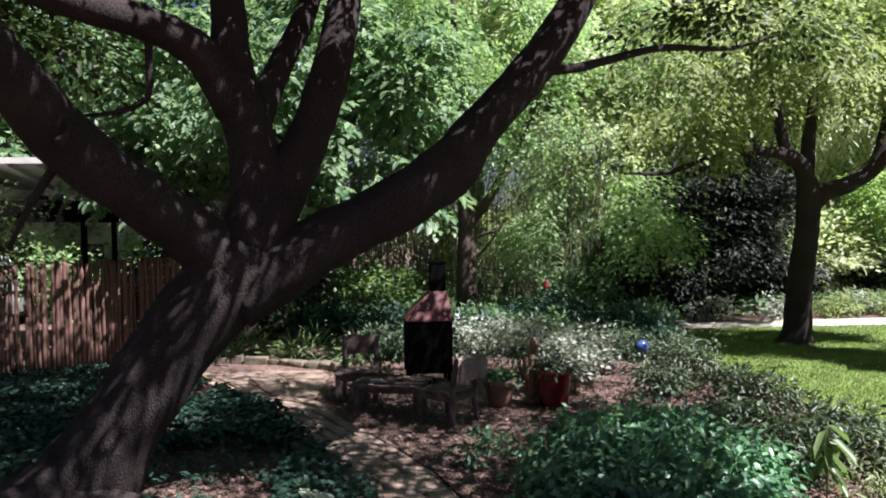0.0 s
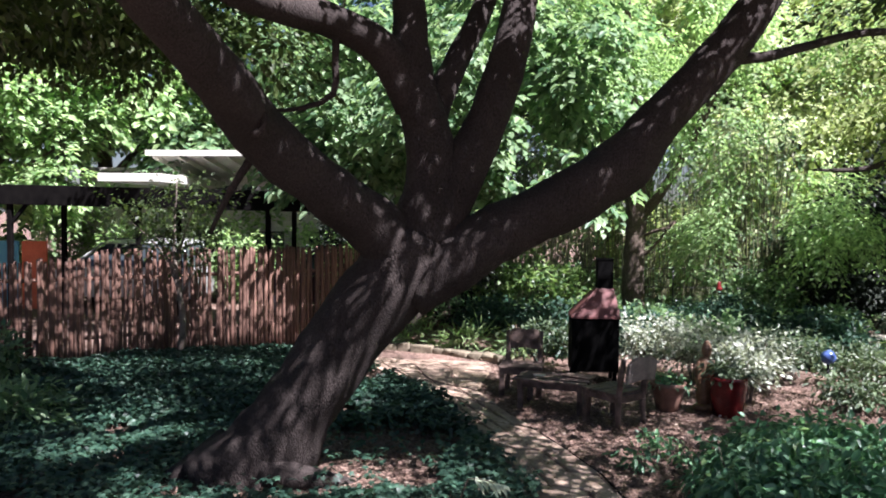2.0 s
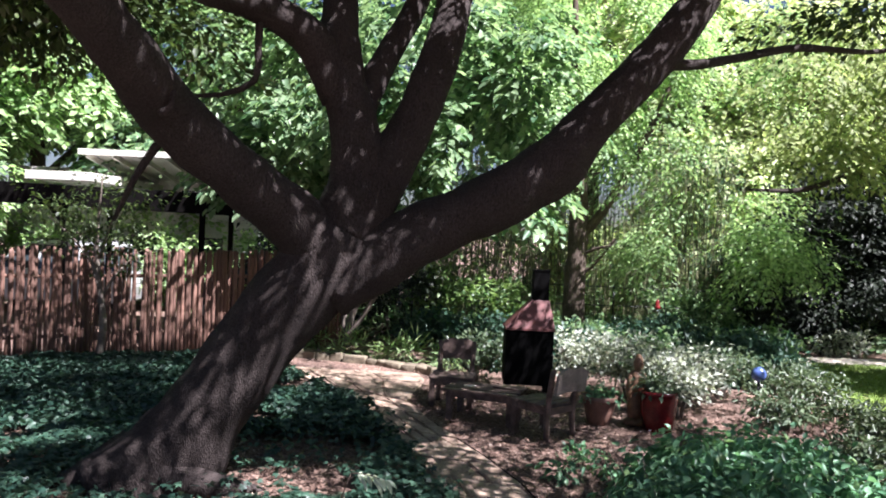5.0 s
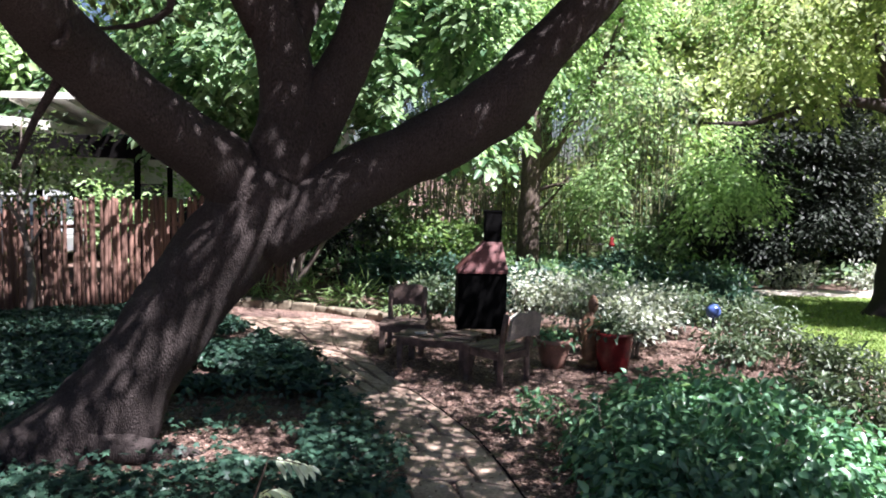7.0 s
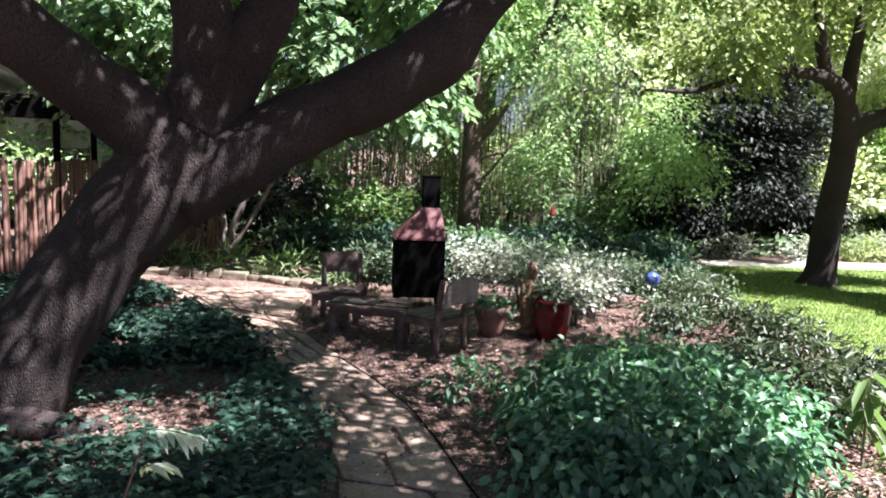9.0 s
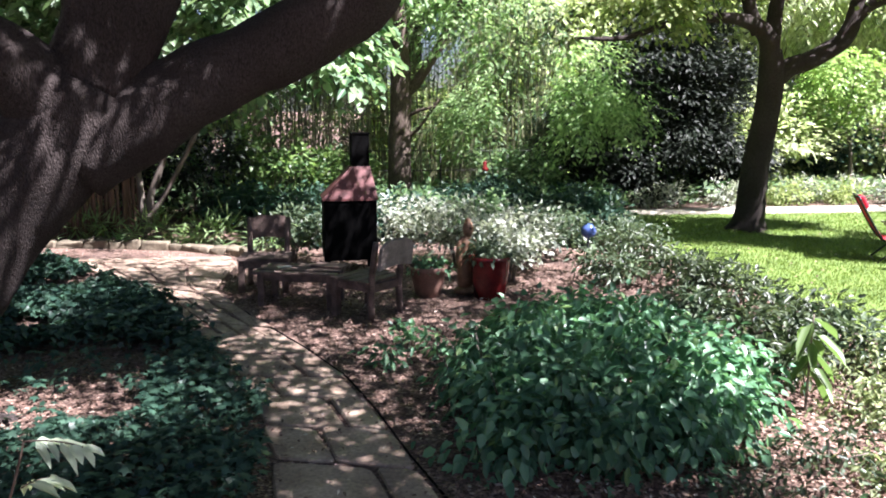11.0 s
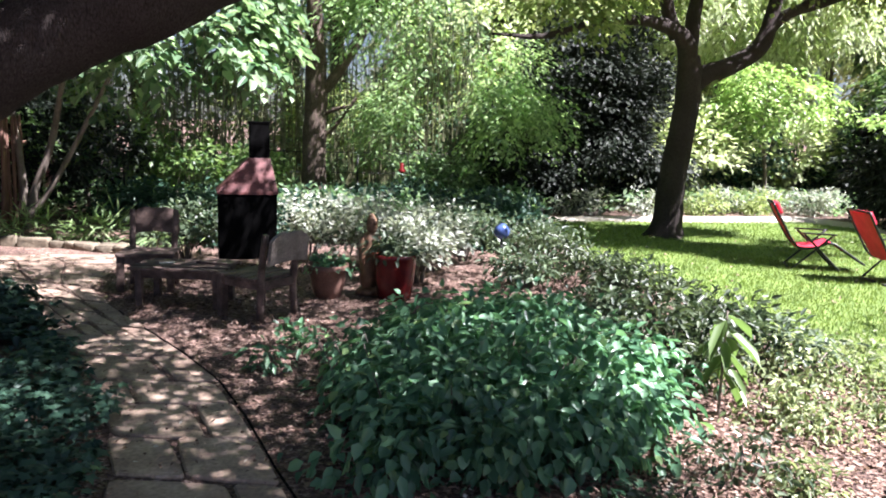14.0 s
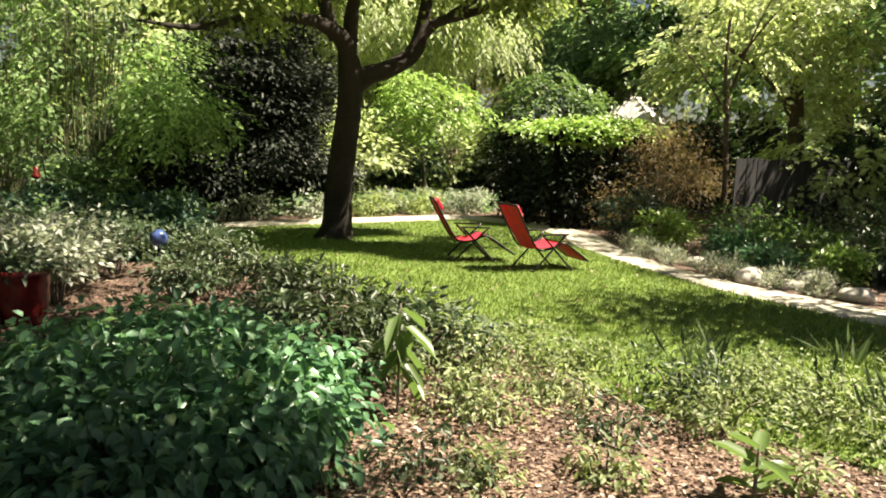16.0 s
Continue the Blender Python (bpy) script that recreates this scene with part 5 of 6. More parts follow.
# ---------------------------------------------------------------- garden path by the lawn, rocks, pergola, board fence
def far_path():
    near = [(10.5, 3.0), (11.15, 5.2), (11.4, 6.6), (11.75, 8.0), (12.45, 9.65), (13.7, 12.05), (14.8, 13.2), (15.7, 15.5), (15.2, 17.05), (13.3, 17.1), (11.0, 17.3), (9.2, 17.4), (8.2, 17.2)]
    far = [(11.6, 2.8), (12.3, 5.0), (12.35, 6.6), (12.45, 7.9), (13.1, 9.6), (14.6, 11.8), (15.8, 13.0), (16.9, 15.6), (16.2, 18.2), (13.5, 18.3), (11.0, 18.4), (9.2, 18.4), (7.9, 17.9)]
    v, f = [], []
    for i, s in enumerate(np.linspace(0, 1, 60)):
        a, b = along(near, s), along(far, s)
        v += [(*a, -0.05), (*a, 0.018), (*b, 0.018), (*b, -0.05)]
        if i:
            k = 4 * i
            f += [(k - 4 + j, k - 3 + j, k + 1 + j, k + j) for j in range(3)]
    single("garden_path", mesh_of("garden_path", v, f, GRAVEL), "pale gravel path curving round the lawn", "path", kind="structure")


def rock(at, r, label="pale rounded border rock beside the gravel path"):
    bm = bmesh.new()
    bmesh.ops.create_icosphere(bm, subdivisions=3, radius=1)
    off = Vector(rng.uniform(0, 50, 3))
    for p in bm.verts:
        k = 1 + 0.22 * noise.noise(p.co * 1.3 + off) + 0.07 * noise.noise(p.co * 4 + off)
        p.co = Vector((p.co.x * r * k * 1.25, p.co.y * r * k, p.co.z * r * k * 0.7))
        p.co.z = max(p.co.z, -r * 0.3)
    me = bpy.data.meshes.new("border_rock")
    bm.to_mesh(me)
    bm.free()
    me.polygons.foreach_set("use_smooth", [True] * len(me.polygons))
    me.materials.append(ROCK)
    single("border_rock", me, label, "rock", pose(*at, r * 0.28, 0, 0, rng.uniform(0, 360)), "rocks along the garden path")


far_path()
for x, y, r in ((12.85, 7.9, 0.24), (12.9, 7.3, 0.16), (13.3, 7.1, 0.26), (12.75, 6.3, 0.2), (13.6, 9.3, 0.17), (14.2, 10.4, 0.15), (13.2, 8.3, 0.14)):
    rock((x, y), r)


def pergola():
    ob = thing("pergola", (18.1, 15.3, 0), -20, "square pergola overgrown with bright green vine", "pergola")
    for x in (-1.7, 1.7):
        for y in (-1.3, 1.3):
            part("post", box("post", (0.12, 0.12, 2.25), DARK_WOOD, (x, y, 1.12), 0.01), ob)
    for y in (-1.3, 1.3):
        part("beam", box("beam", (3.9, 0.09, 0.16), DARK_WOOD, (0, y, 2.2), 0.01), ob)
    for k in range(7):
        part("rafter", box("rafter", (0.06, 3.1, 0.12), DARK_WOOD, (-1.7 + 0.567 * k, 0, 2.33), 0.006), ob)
    pos, ax, nr = cloud([(0, 0, 2.45, 2.2, 1.7, 0.26), (0.8, 0.2, 2.6, 1.1, 1.0, 0.22), (-0.9, -1.2, 2.35, 1.2, 0.5, 0.25)], 6500, 10, 0.12, None, 0.5, 0.3)
    nr = unit(np.array([0.1, -0.2, 1.0]) + 0.3 * rng.normal(0, 1, nr.shape))
    ax[:, 2] *= 0.4
    part("vine", leaves("vine", pos, ax, nr, 0.13, 0.1, VINE_LEAF, True), ob)
    # Shade under the vine is put into the near-black leaves of the sides.
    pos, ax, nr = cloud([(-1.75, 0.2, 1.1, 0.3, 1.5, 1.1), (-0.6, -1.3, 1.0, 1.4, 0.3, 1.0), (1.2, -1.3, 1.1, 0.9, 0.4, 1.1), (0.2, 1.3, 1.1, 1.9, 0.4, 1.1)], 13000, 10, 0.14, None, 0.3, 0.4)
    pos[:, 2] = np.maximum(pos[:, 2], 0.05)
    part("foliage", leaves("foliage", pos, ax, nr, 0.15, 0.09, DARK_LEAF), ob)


def summerhouse():
    ob = thing("summerhouse", (23.9, 18.0, 0), 20, "small summerhouse with a bleached pyramid shingle roof", "summerhouse")
    for x in (-0.65, 0.65):
        part("wall", box("wall", (0.1, 1.3, 3.0), OLD_WOOD, (x, 0, 1.5), 0.01), ob)
        part("wall", box("wall", (1.3, 0.1, 3.0), OLD_WOOD, (0, x, 1.5), 0.01), ob)
    roof = part("roof", mesh_of("roof", [(-0.85, -0.85, 2.95), (0.85, -0.85, 2.95), (0.85, 0.85, 2.95), (-0.85, 0.85, 2.95), (0, 0, 3.8)], [(3, 2, 1, 0), (0, 1, 4), (1, 2, 4), (2, 3, 4), (3, 0, 4)], SHINGLE), ob)
    for side in range(4):
        for row in range(5):
            t0 = row / 5
            half = 0.86 * (1 - t0)
            n = max(1, int(half * 2 / 0.22))
            for k in range(n):
                x = -half + (k + 0.5) * 2 * half / n
                me = box("shingle", (2 * half / n - 0.02, 0.26, 0.025), SHINGLE, (0, 0, 0), 0)
                m = pose(0, 0, 0, 0, 0, 90 * side) @ pose(x, -0.85 * (1 - t0) + 0.06, 2.95 + 0.85 * t0 + 0.09, 45, 0, 0)
                part("shingle", me, roof, "", m)


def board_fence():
    ob = thing("board_fence", (20.5, 10.5, 0), -14, "close-boarded garden fence with tree shade put into its dark colour", "fence")
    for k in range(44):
        part("board", box("board", (0.165, 0.025, 1.9 + 0.02 * rng.normal()), SHADED_BOARD, (0, 0, 0.95), 0.004), ob, "", pose(-2.4 + 0.175 * k, 0.01 * (k % 2), 0))
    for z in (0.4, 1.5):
        part("rail", box("rail", (7.7, 0.05, 0.09), SHADED_BOARD, (1.36, 0.05, z), 0.006), ob)


pergola()
summerhouse()
board_fence()


# ---------------------------------------------------------------- planting
def hydrangea():
    ob = thing("leafy_bush", (3.1, 7.2, 0), 0, "broad mound of drooping dark green toothed leaves", "bush")
    blobs = [(-0.35, -0.6, 0.22, 0.75, 0.7, 0.26), (0.4, -0.5, 0.24, 0.85, 0.75, 0.28), (0.0, 0.2, 0.25, 0.8, 0.75, 0.27), (0.95, 0.0, 0.22, 0.6, 0.75, 0.25), (0.5, 0.8, 0.23, 0.8, 0.6, 0.26), (-0.4, 0.0, 0.2, 0.6, 0.8, 0.24), (1.1, 0.6, 0.2, 0.5, 0.6, 0.22),
             (-0.8, -0.9, 0.15, 0.5, 0.55, 0.19), (-0.4, -1.2, 0.15, 0.55, 0.45, 0.19), (0.1, -1.2, 0.16, 0.55, 0.5, 0.2), (0.9, 1.4, 0.2, 0.55, 0.5, 0.2), (0.6, -0.95, 0.18, 0.5, 0.5, 0.22)]
    for k in range(14):
        a, q = 2.4 * k, 0.25 + 0.07 * k
        blobs.append((0.15 + math.cos(a) * q * 0.95, math.sin(a) * q * 1.15, rng.uniform(0.3, 0.46) - 0.12 * q, 0.22, 0.22, 0.14))
    pos, ax, nr = cloud(blobs, 13500, 9, 0.1, (2.0, -0.2), 0.75, 0.65, 0.7)
    pos[:, 2] = np.maximum(pos[:, 2], 0.04)
    part("foliage", leaves("foliage", pos, ax, nr, 0.105, 0.068, NETTLE_LEAF, True), ob)
    for k in range(26):
        a, q = rng.uniform(0, 6.28), rng.uniform(0.2, 1.0)
        x, y = math.cos(a) * q, math.sin(a) * q * 1.2
        part("stem", tube("stem", [(x, y, -0.02, 0.008), (x * 1.1, y * 1.1, 0.3, 0.006), (x * 1.2, y * 1.2, 0.5, 0.003)], SMOOTH_BARK, 5, 0, 0.2), ob)


hydrangea()

IVY_AREA = [(-9.8, 10.9), (-7.4, 12.4), (-5.6, 13.85), (-4.3, 14.5), (-3.2, 14.3), (-1.7, 12.7), (-0.72, 10.9), (0.05, 8.95), (0.3, 8.0), (0.48, 7.25), (0.58, 6.5), (0.58, 5.0), (0.3, 3.0), (-3, 2.8), (-8, 4)]
BARE = [(-3.2, 6.5), (-1.3, 6.7), (-0.5, 7.5), (-0.1, 8.4), (-0.3, 9.0), (-1.2, 9.3), (-2.4, 8.8), (-3.0, 7.6)]


def ivy():
    m = 105000
    x, y = rng.uniform(-9.5, 0.6, m), rng.uniform(2.8, 14.3, m)
    wob = np.array([noise.noise(Vector((a * 2.6, b * 2.6, 5))) for a, b in zip(x, y)]) * 0.22 + rng.normal(0, 0.05, m)
    keep = inside(x + wob + 0.05, y + wob, IVY_AREA) & ((~inside(x + wob, y - wob, BARE)) | (rng.random(m) < 0.1))
    thin = np.array([noise.noise(Vector((a * 0.8, b * 0.8, 3))) for a, b in zip(x, y)])
    keep &= thin > -0.42
    x, y, thin = x[keep], y[keep], thin[keep]
    k = len(x)
    hump = 0.15 + 0.1 * (thin + 0.3) + 0.05 * np.array([noise.noise(Vector((a * 2.3, b * 2.3, 9))) for a, b in zip(x, y)])
    p = np.stack([x, y, height(x, y) + np.clip(hump, 0.05, 0.5) * rng.uniform(0.55, 1.0, k)], 1)
    ax = unit(np.stack([rng.normal(0, 1, k), rng.normal(0, 1, k), rng.normal(-0.3, 0.22, k)], 1))
    nr = unit(rng.normal(0, 0.32, (k, 3)) + np.array([0, 0, 1]))
    near = y < 9.0
    single("ivy_bed", lobed_leaves("ivy_bed", p[near], ax[near], nr[near], 0.095, IVY_LEAF), "dark green lobed ivy leaves beside the flagstones", "ground cover", kind="stuff")
    p, ax, nr = p[~near], ax[~near], nr[~near]
    single("ivy_bed", leaves("ivy_bed", p, ax, nr, 0.1, 0.085, IVY_LEAF, True), "dense dark green ivy ground cover under the oak", "ground cover", kind="stuff")


def litter(name, poly, n, seed_z, label, size=0.055, mat=LITTER_LEAF):
    p = np.asarray(poly)
    x, y = rng.uniform(p[:, 0].min(), p[:, 0].max(), n), rng.uniform(p[:, 1].min(), p[:, 1].max(), n)
    keep = inside(x, y, poly)
    x, y = x[keep], y[keep]
    k = len(x)
    pos = np.stack([x, y, height(x, y) + seed_z + rng.uniform(0, 0.02, k)], 1)
    ax = unit(np.stack([rng.normal(0, 1, k), rng.normal(0, 1, k), rng.normal(0, 0.25, k)], 1))
    nr = unit(rng.normal(0, 0.3, (k, 3)) + np.array([0, 0, 1]))
    single(name, leaves(name, pos, ax, nr, size, size * 0.5, mat), label, "leaf litter", kind="stuff")


ivy()


def undergrowth():
    n = 34000
    x, y = rng.uniform(-18, 28, n), rng.uniform(18.2, 29, n)
    keep = ~((x > 7.5) & (x < 17) & (y < 19)) & ~((x < -2.5) & (y < 22)) & ~((x < -1) & (x > -14) & (y > 23.5))
    x, y = x[keep], y[keep]
    k = len(x)
    p = np.stack([x, y, rng.uniform(0.03, 0.55, k) ** 1.2 * np.where(y > 22.2, 2.0, 1.0)], 1)
    ax = unit(np.stack([rng.normal(0, 1, k), rng.normal(0, 1, k), rng.normal(0.1, 0.4, k)], 1))
    single("undergrowth", leaves("undergrowth", p, ax, unit(rng.normal(0, 0.5, (k, 3)) + np.array([0, 0, 1])), 0.24, 0.12, PLANE_LEAF), "leafy green undergrowth below the far trees", "undergrowth", kind="stuff")


undergrowth()
SEATS = [(-0.05, 11.7), (0.4, 10.2), (0.98, 8.8), (1.3, 7.9), (1.5, 7.0), (1.7, 5.5), (2.4, 5.2), (2.2, 8.2), (4.0, 9.0), (6.5, 8.5), (6.8, 11.5), (4.5, 12.5), (2.0, 13.5), (0.3, 13.2)]
FRONT = [(1.75, 5.6), (1.8, 3.4), (6.6, 2.0), (6.6, 5.5), (7.0, 6.8), (6.0, 8.5), (4.4, 7.6), (3.4, 6.0)]
# Shade round the seats and the oak's foot comes from the darker leaf colour.
litter("fallen_leaves", SEATS, 15000, 0.012, "brown fallen leaves and mulch round the chairs", mat=SHADED_MULCH_LEAF)
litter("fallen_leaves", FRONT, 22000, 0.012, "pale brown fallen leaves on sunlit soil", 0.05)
litter("fallen_leaves", BARE, 2500, 0.012, "brown fallen leaves at the foot of the oak", mat=SHADED_MULCH_LEAF)
litter("fallen_leaves", PATH_L[2:] + PATH_R[::-1][:-2], 7000, 0.03, "scattered dry leaves on the flagstones", 0.04)
litter("fallen_leaves", LAWN, 700, 0.06, "scattered dry leaves on the lawn", 0.06)

HEDGE = "pale shrubs behind the fireplace"
for x, y, sx, sy, sz, mat in ((2.7, 13.2, 0.7, 0.5, 1.0, PALE_LEAF), (3.45, 12.7, 0.7, 0.5, 1.0, PALE_LEAF), (4.15, 12.1, 0.65, 0.5, 0.98, PALE_LEAF), (3.85, 11.3, 0.45, 0.4, 0.9, PALE_LEAF), (0.95, 13.5, 0.75, 0.5, 0.8, GREY_LEAF), (5.0, 12.9, 0.8, 0.6, 0.8, GREY_LEAF)):
    shrub("pale_shrub", (x, y), (sx, sy, sz * 0.92), 1700, 0.1, 0.05, mat, "twiggy shrub with small pale variegated leaves", group=HEDGE, stems=12, lift=0.45)
BORDER = "shrubs along the lawn's edge"
for x, y, sx, sy, sz, mat in ((6.0, 12.6, 0.7, 0.55, 0.56, GREY_LEAF), (5.9, 11.5, 0.55, 0.5, 0.55, BORDER_LEAF), (6.05, 10.4, 0.5, 0.5, 0.48, BORDER_LEAF), (5.2, 10.9, 0.45, 0.4, 0.42, GREY_LEAF),
                              (5.95, 9.3, 0.5, 0.5, 0.5, BORDER_LEAF), (6.05, 8.2, 0.5, 0.5, 0.46, BORDER_LEAF), (5.3, 7.7, 0.42, 0.42, 0.46, BORDER_LEAF), (5.9, 7.2, 0.45, 0.45, 0.42, GREY_LEAF), (6.6, 13.4, 0.6, 0.55, 0.5, GREY_LEAF), (5.2, 8.9, 0.4, 0.4, 0.36, GREY_LEAF), (4.9, 7.0, 0.36, 0.36, 0.36, BORDER_LEAF)):
    shrub("border_shrub", (x, y), (sx, sy, sz), 1000, 0.1, 0.045, mat, "low leathery grey-green shrub on bare stems", group=BORDER, rich=True, stems=10, lift=0.4)
for x, y in ((6.9, 19.6), (6.0, 19.8)):
    shrub("mid_shrub", (x, y), (0.9, 0.8, 1.3), 1500, 0.14, 0.075, PLANE_LEAF, "leafy green shrub below the maple", group="shrubs below the maple", stems=5)
BACK = "low shrubs below the trees"
for x, y in ((1.6, 15.2), (2.9, 15.4), (4.3, 15.0), (5.6, 14.6), (6.2, 14.4), (5.0, 16.4), (6.3, 16.2), (3.4, 17.2), (1.6, 17.4), (7.0, 16.9), (0.2, 17.4), (5.2, 18.2)):
    shrub("low_shrub", (x, y), (0.95, 0.8, 0.7), 2200, 0.13, 0.08, PLANE_LEAF if rng.random() < 0.5 else IVY_LEAF, "low dark green shrub below the trees", group=BACK, stems=4)
for x, y in ((-2.6, 16.1), (-1.4, 15.5), (-0.4, 15.3), (0.6, 14.6), (-3.6, 16.2)):
    shrub("strap_leaf_plant", (x, y), (0.55, 0.4, 0.4), 260, 0.34, 0.03, MAPLE_LEAF, "clump of arching strap-shaped green leaves", "plant", "clumps behind the stone edging", stems=3, droop=0.1)
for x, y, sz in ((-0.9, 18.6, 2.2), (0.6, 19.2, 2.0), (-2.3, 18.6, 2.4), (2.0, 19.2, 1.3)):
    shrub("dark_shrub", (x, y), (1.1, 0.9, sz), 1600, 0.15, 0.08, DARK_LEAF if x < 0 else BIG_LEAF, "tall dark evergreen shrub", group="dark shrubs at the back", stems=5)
for x, y, sz in ((-7.6, 10.6, 0.8), (-8.4, 10.6, 0.9), (-5.9, 8.9, 0.5)):
    shrub("broad_leaf_shrub", (x, y), (0.8, 0.8, sz), 1500, 0.15, 0.08, PLANE_LEAF, "leafy green shrub beside the ivy", group="shrubs by the ivy")
shrub("golden_shrub", (17.1, 12.4), (1.8, 1.4, 2.5), 6000, 0.13, 0.026, DRY_LEAF, "tall golden-brown feathery shrub", stems=10, spread=0.18)
for x, y, sx, sz, mat in ((15.1, 10.9, 0.6, 0.75, VINE_LEAF), (17.0, 10.0, 0.9, 0.9, BIG_LEAF), (16.0, 8.6, 0.8, 0.7, BIG_LEAF), (18.4, 8.6, 1.0, 1.1, GREY_LEAF), (15.2, 7.2, 0.7, 0.6, GREY_LEAF), (17.2, 7.0, 0.9, 0.8, BIG_LEAF), (14.4, 8.4, 0.4, 0.4, NETTLE_LEAF), (14.3, 7.2, 0.4, 0.45, VINE_LEAF), (15.4, 9.6, 0.5, 0.55, NETTLE_LEAF), (14.6, 6.2, 0.5, 0.35, DARK_LEAF), (16.0, 12.2, 0.8, 1.0, IVY_LEAF)):
    shrub("bed_shrub", (x, y), (sx, sx, sz), 1300, 0.13, 0.06, mat, "leafy shrub in the bed beyond the path", group="shrubs beyond the path")
for x, y in ((13.75, 10.5), (13.3, 9.6), (13.05, 8.75), (12.9, 8.3), (12.75, 7.45), (12.7, 6.8), (14.6, 11.3)):
    shrub("lavender_clump", (x, y), (0.29, 0.27, 0.27), 620, 0.09, 0.018, SILVER_LEAF, "rounded clump of silvery narrow leaves", "plant", "silver clumps along the path", stems=3, droop=-0.4, spread=0.06)
for x, y in ((10.0, 18.9), (12.0, 18.9), (13.6, 18.8), (15.2, 18.8), (16.8, 18.6), (14.4, 19.4), (16.2, 20.0), (18.2, 19.6)):
    shrub("edge_plant", (x, y), (0.7, 0.5, 0.55), 700, 0.14, 0.05, PALE_LEAF if rng.random() < 0.4 else YELLOW_LEAF, "pale sunlit plant at the lawn's far edge", "plant", "plants at the far edge", stems=4)
# Sunlit look painted by position: the pale leaf only between x 13 and 20.
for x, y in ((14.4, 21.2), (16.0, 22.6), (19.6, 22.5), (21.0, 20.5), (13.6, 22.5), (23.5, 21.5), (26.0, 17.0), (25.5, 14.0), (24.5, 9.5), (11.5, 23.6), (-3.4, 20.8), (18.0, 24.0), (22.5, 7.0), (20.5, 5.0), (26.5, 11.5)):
    shrub("tall_shrub", (x, y), (1.7, 1.4, 2.9), 3000, 0.22, 0.11, SUNLIT_LEAF if 13 < x < 20 else DARK_LEAF, "tall shrub at the garden's end with sunlight put into its colour" if 13 < x < 20 else "tall dark shrub closing the garden", group="tall shrubs round the garden", stems=6, spread=0.2)
# Added shrubs hide bare ground; their yellow stands in for sunlit bamboo.
for x, y in ((-1.0, 24.0), (1.6, 24.2), (4.2, 24.0), (6.8, 24.2), (9.2, 23.8)):
    shrub("sunlit_shrub", (x, y), (1.7, 1.2, 3.2), 2600, 0.2, 0.07, YELLOW_LEAF, "tall added shrub in the yellow of sunlit bamboo", group="shrubs behind the bamboo", stems=6, spread=0.22)
for x, y, sx in ((8.6, 22.6, 1.6), (11.6, 22.4, 2.2), (14.6, 22.9, 2.2), (18.0, 22.8, 2.2), (21.6, 22.0, 2.2), (24.6, 17.6, 2.0), (23.6, 10.4, 2.2)):
    shrub("boundary_shrub", (x, y), (sx, 1.0, 2.3), 4200, 0.2, 0.1, IVY_LEAF, "dense dark boundary shrub", group="boundary shrubs", stems=5, spread=0.2)
for x, y in ((7.2, 5.4), (6.6, 4.9), (7.9, 4.6), (7.3, 3.9)):
    shrub("strap_leaf_clump", (x, y), (0.3, 0.26, 0.3), 60, 0.28, 0.028, GREY_LEAF, "clump of upright blue-green strap leaves", "plant", "strap leaf clumps by the lawn", stems=3, droop=-0.7)
for x, y, sx, sz, mat in ((7.0, 5.0, 0.36, 0.36, WEED_LEAF), (7.6, 5.1, 0.36, 0.36, WEED_LEAF), (7.0, 4.3, 0.4, 0.36, WEED_LEAF), (7.8, 4.1, 0.36, 0.36, WEED_LEAF), (6.4, 6.8, 0.42, 0.44, WEED_LEAF), (6.8, 6.3, 0.36, 0.3, WEED_LEAF), (5.7, 6.6, 0.42, 0.5, WEED_LEAF), (6.0, 6.0, 0.36, 0.3, WEED_LEAF),
                          (5.3, 5.95, 0.36, 0.32, WEED_LEAF), (6.6, 5.3, 0.42, 0.5, GREY_LEAF), (6.35, 4.75, 0.4, 0.42, WEED_LEAF), (7.4, 4.6, 0.36, 0.4, WEED_LEAF), (6.9, 3.8, 0.4, 0.36, WEED_LEAF)):
    shrub("lawn_edge_plant", (x, y), (sx, sx, sz * 0.85), 600, 0.052, 0.03, mat, "pale sunlit leafy plant at the lawn edge", "plant", "plants at the lawn edge", True, stems=4, spread=0.08)
for x, y, sz in ((-7.4, 22.3, 2.5), (-5.0, 22.6, 2.3), (-10.6, 22.6, 2.2), (-14.6, 21.0, 2.4), (-17.2, 18.6, 2.4), (-13.6, 24.2, 2.6), (-2.9, 19.6, 2.4)):
    shrub("yard_shrub", (x, y), (1.3, 0.9, sz), 2200, 0.18, 0.1, MAPLE_LEAF, "light green shrub in the yard behind the fence", group="shrubs behind the fence", stems=5, spread=0.2)
for x, y, mat in ((2.2, 8.35, NETTLE_LEAF), (1.95, 8.6, NETTLE_LEAF), (1.75, 8.1, NETTLE_LEAF)):
    shrub("small_plant", (x, y), (0.19, 0.17, 0.2), 80, 0.09, 0.05, mat, "small leafy plant at the mulch edge", "plant", "small plants at the mulch edge", True, 3, spread=0.05)
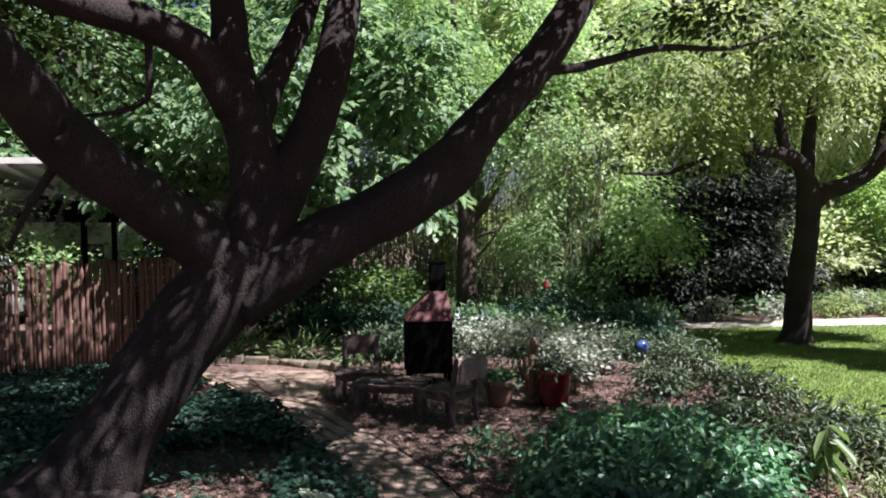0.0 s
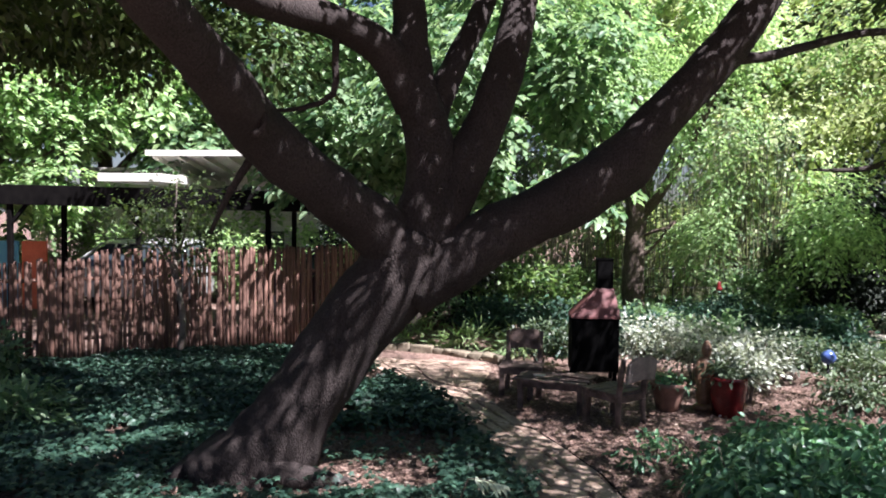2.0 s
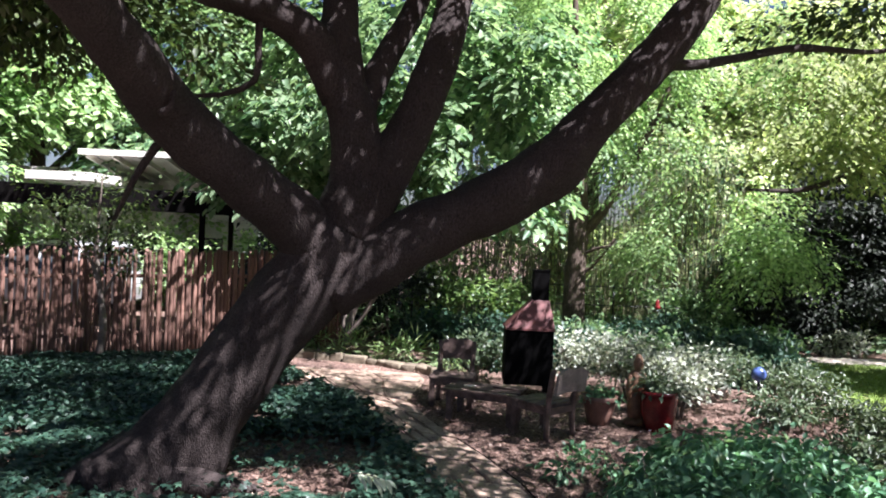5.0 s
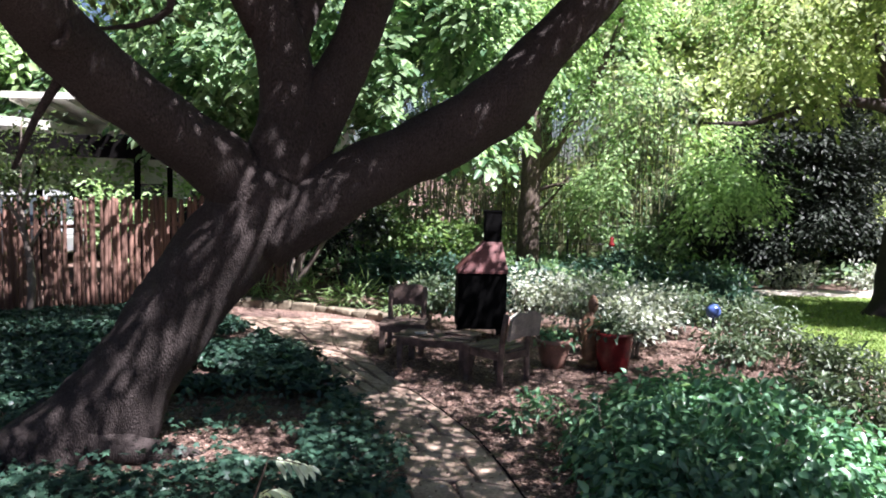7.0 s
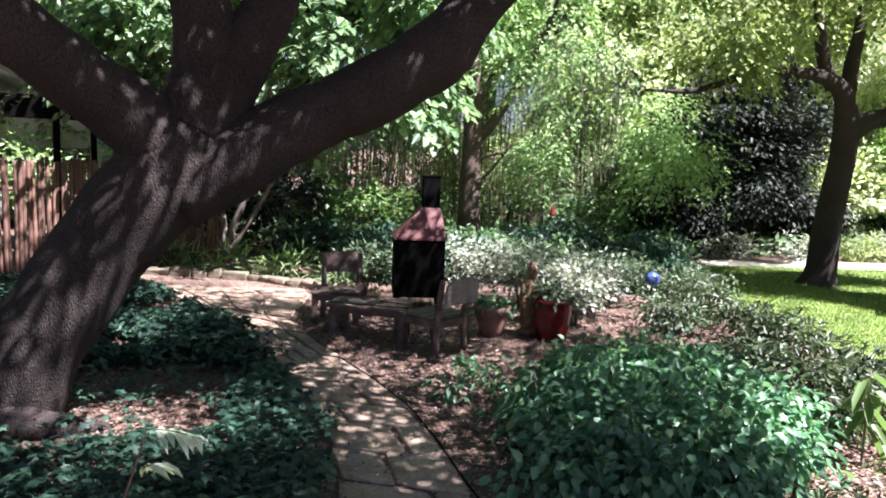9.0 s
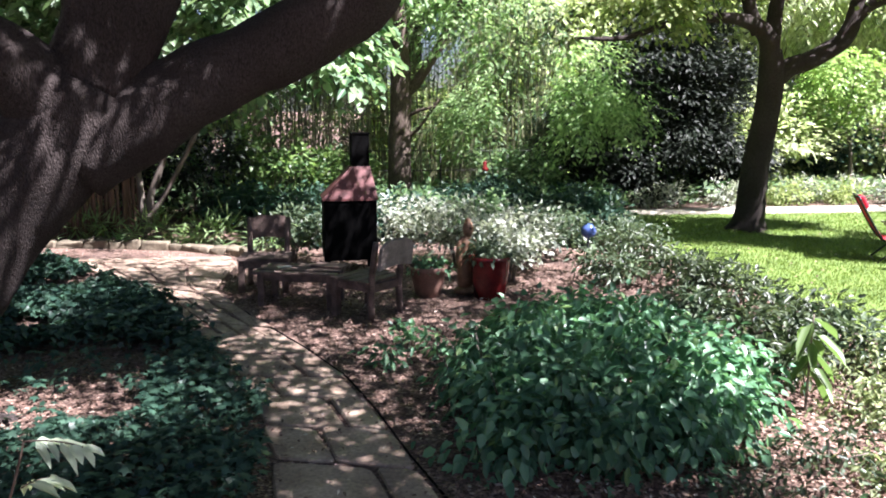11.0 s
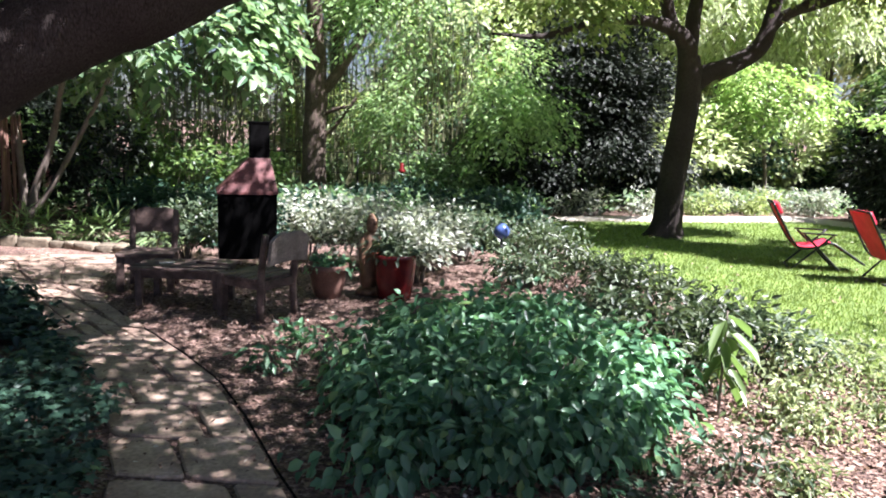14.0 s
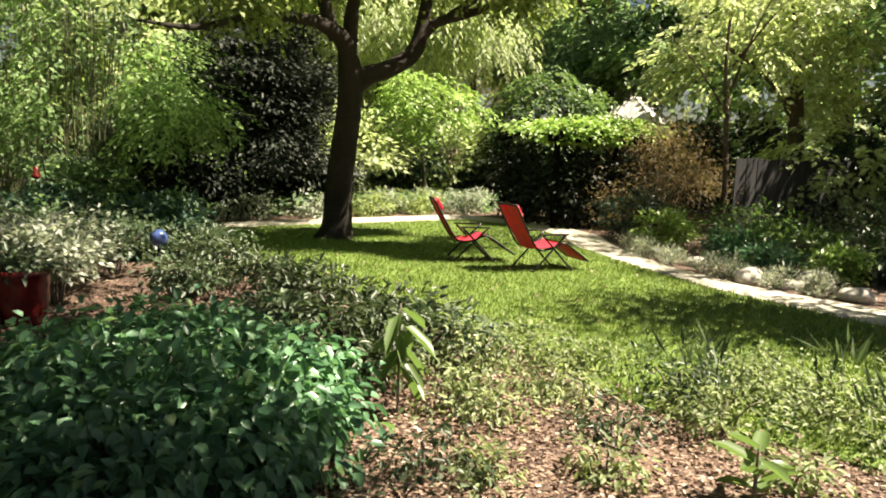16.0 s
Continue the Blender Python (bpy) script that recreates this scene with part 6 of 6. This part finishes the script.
for x, y, mat, sx, sz in ((4.2, 5.4, GREY_LEAF, 0.35, 0.28), (3.5, 5.0, GREY_LEAF, 0.25, 0.2), (5.7, 5.2, GREY_LEAF, 0.3, 0.22), (4.5, 5.2, WEED_LEAF, 0.22, 0.16), (5.1, 4.8, WEED_LEAF, 0.24, 0.18), (5.1, 6.2, WEED_LEAF, 0.4, 0.35), (3.9, 4.5, NETTLE_LEAF, 0.3, 0.2), (5.9, 4.1, WEED_LEAF, 0.26, 0.2)):
    shrub("border_plant", (x, y), (sx, sx, sz), 260, 0.06, 0.03, mat, "low sunlit plant in the leaf-strewn border", "plant", "plants in the front border", True, stems=4, spread=0.06)


def big_leaf_plant(at, h, n, length, mat, label, group="", lean=(0, 0), low=0.45, hang=0.4):
    """A single upright stem with large hanging leaves."""
    x, y = at
    ob = thing("large_leaved_plant", (x, y, float(height(x, y))), 0, label, "plant", group)
    part("stem", tube("stem", [(0, 0, -0.03, 0.012), (lean[0] * 0.4, lean[1] * 0.4, h * 0.6, 0.01), (lean[0], lean[1], h, 0.006)], SMOOTH_BARK, 6, 0, 0.1), ob)
    for k in range(n):
        a = k * 2.4
        t = low + (1 - low) * k / n
        p = np.array([[lean[0] * t, lean[1] * t, h * t]])
        d = np.array([[math.cos(a), math.sin(a), rng.uniform(-0.5, 0.5) - hang]])
        part("leaf", leaves("leaf", p, d, np.array([[0, 0, 1.0]]), length, length * 0.4, mat, True), ob)


big_leaf_plant((4.75, 6.35), 0.8, 14, 0.3, BIG_LEAF, "upright stem with large hanging green leaves", hang=0.75)
big_leaf_plant((5.5, 4.1), 0.34, 10, 0.27, BIG_LEAF, "upright plant with long broad green leaves", low=0.15, hang=-0.55)


def pinnate_sapling(at, top, label):
    """A thin stem carrying a few compound leaves of paired drooping leaflets."""
    x, y = at
    z = float(height(x, y))
    ob = thing("pinnate_sapling", (x, y, z), 0, label, "plant")
    tip = (top[0] - x, top[1] - y, top[2] - z)
    part("stem", tube("stem", [(0, 0, -0.03, 0.008), (tip[0] * 0.25, tip[1] * 0.3, tip[2] * 0.6, 0.006), (*tip, 0.003)], GREY_BARK, 6, 0, 0.1), ob)
    for a, up, reach, base in ((-5, 0.1, 0.15, 1.0), (70, 0.0, 0.12, 0.9)):
        d = np.array([math.cos(radians(a)), math.sin(radians(a)), up])
        side = np.array([-d[1], d[0], 0])
        o = np.array(tip) * np.array([base, base, base])
        stalk = [o + d * reach * t - np.array([0, 0, 0.25 * reach * t * t]) for t in np.linspace(0, 1, 6)]
        leaf = part("compound_leaf", tube("stalk", [(*q, 0.0025) for q in stalk], GREY_BARK, 5, 0, 0.1), ob)
        pos, ax = [], []
        for k, q in enumerate(stalk[1:]):
            for sg in (-1, 1):
                pos.append(q)
                ax.append(d * 0.6 + side * sg * 0.6 + np.array([0, 0, -0.55]))
        pos.append(stalk[-1])
        ax.append(d + np.array([0, 0, -0.5]))
        for q, d1 in zip(pos, ax):
            part("leaflet", leaves("leaflet", np.array([q]), np.array([d1]), np.array([[0.2, -0.3, 1.0]]), 0.09, 0.03, SUNLIT_LEAFLET, True), leaf)


pinnate_sapling((-0.2, 3.7), (0.04, 3.46, 1.44), "thin sapling rising from ivy, its compound leaves coloured as sunlit")

stone_path()
kerb_stones()
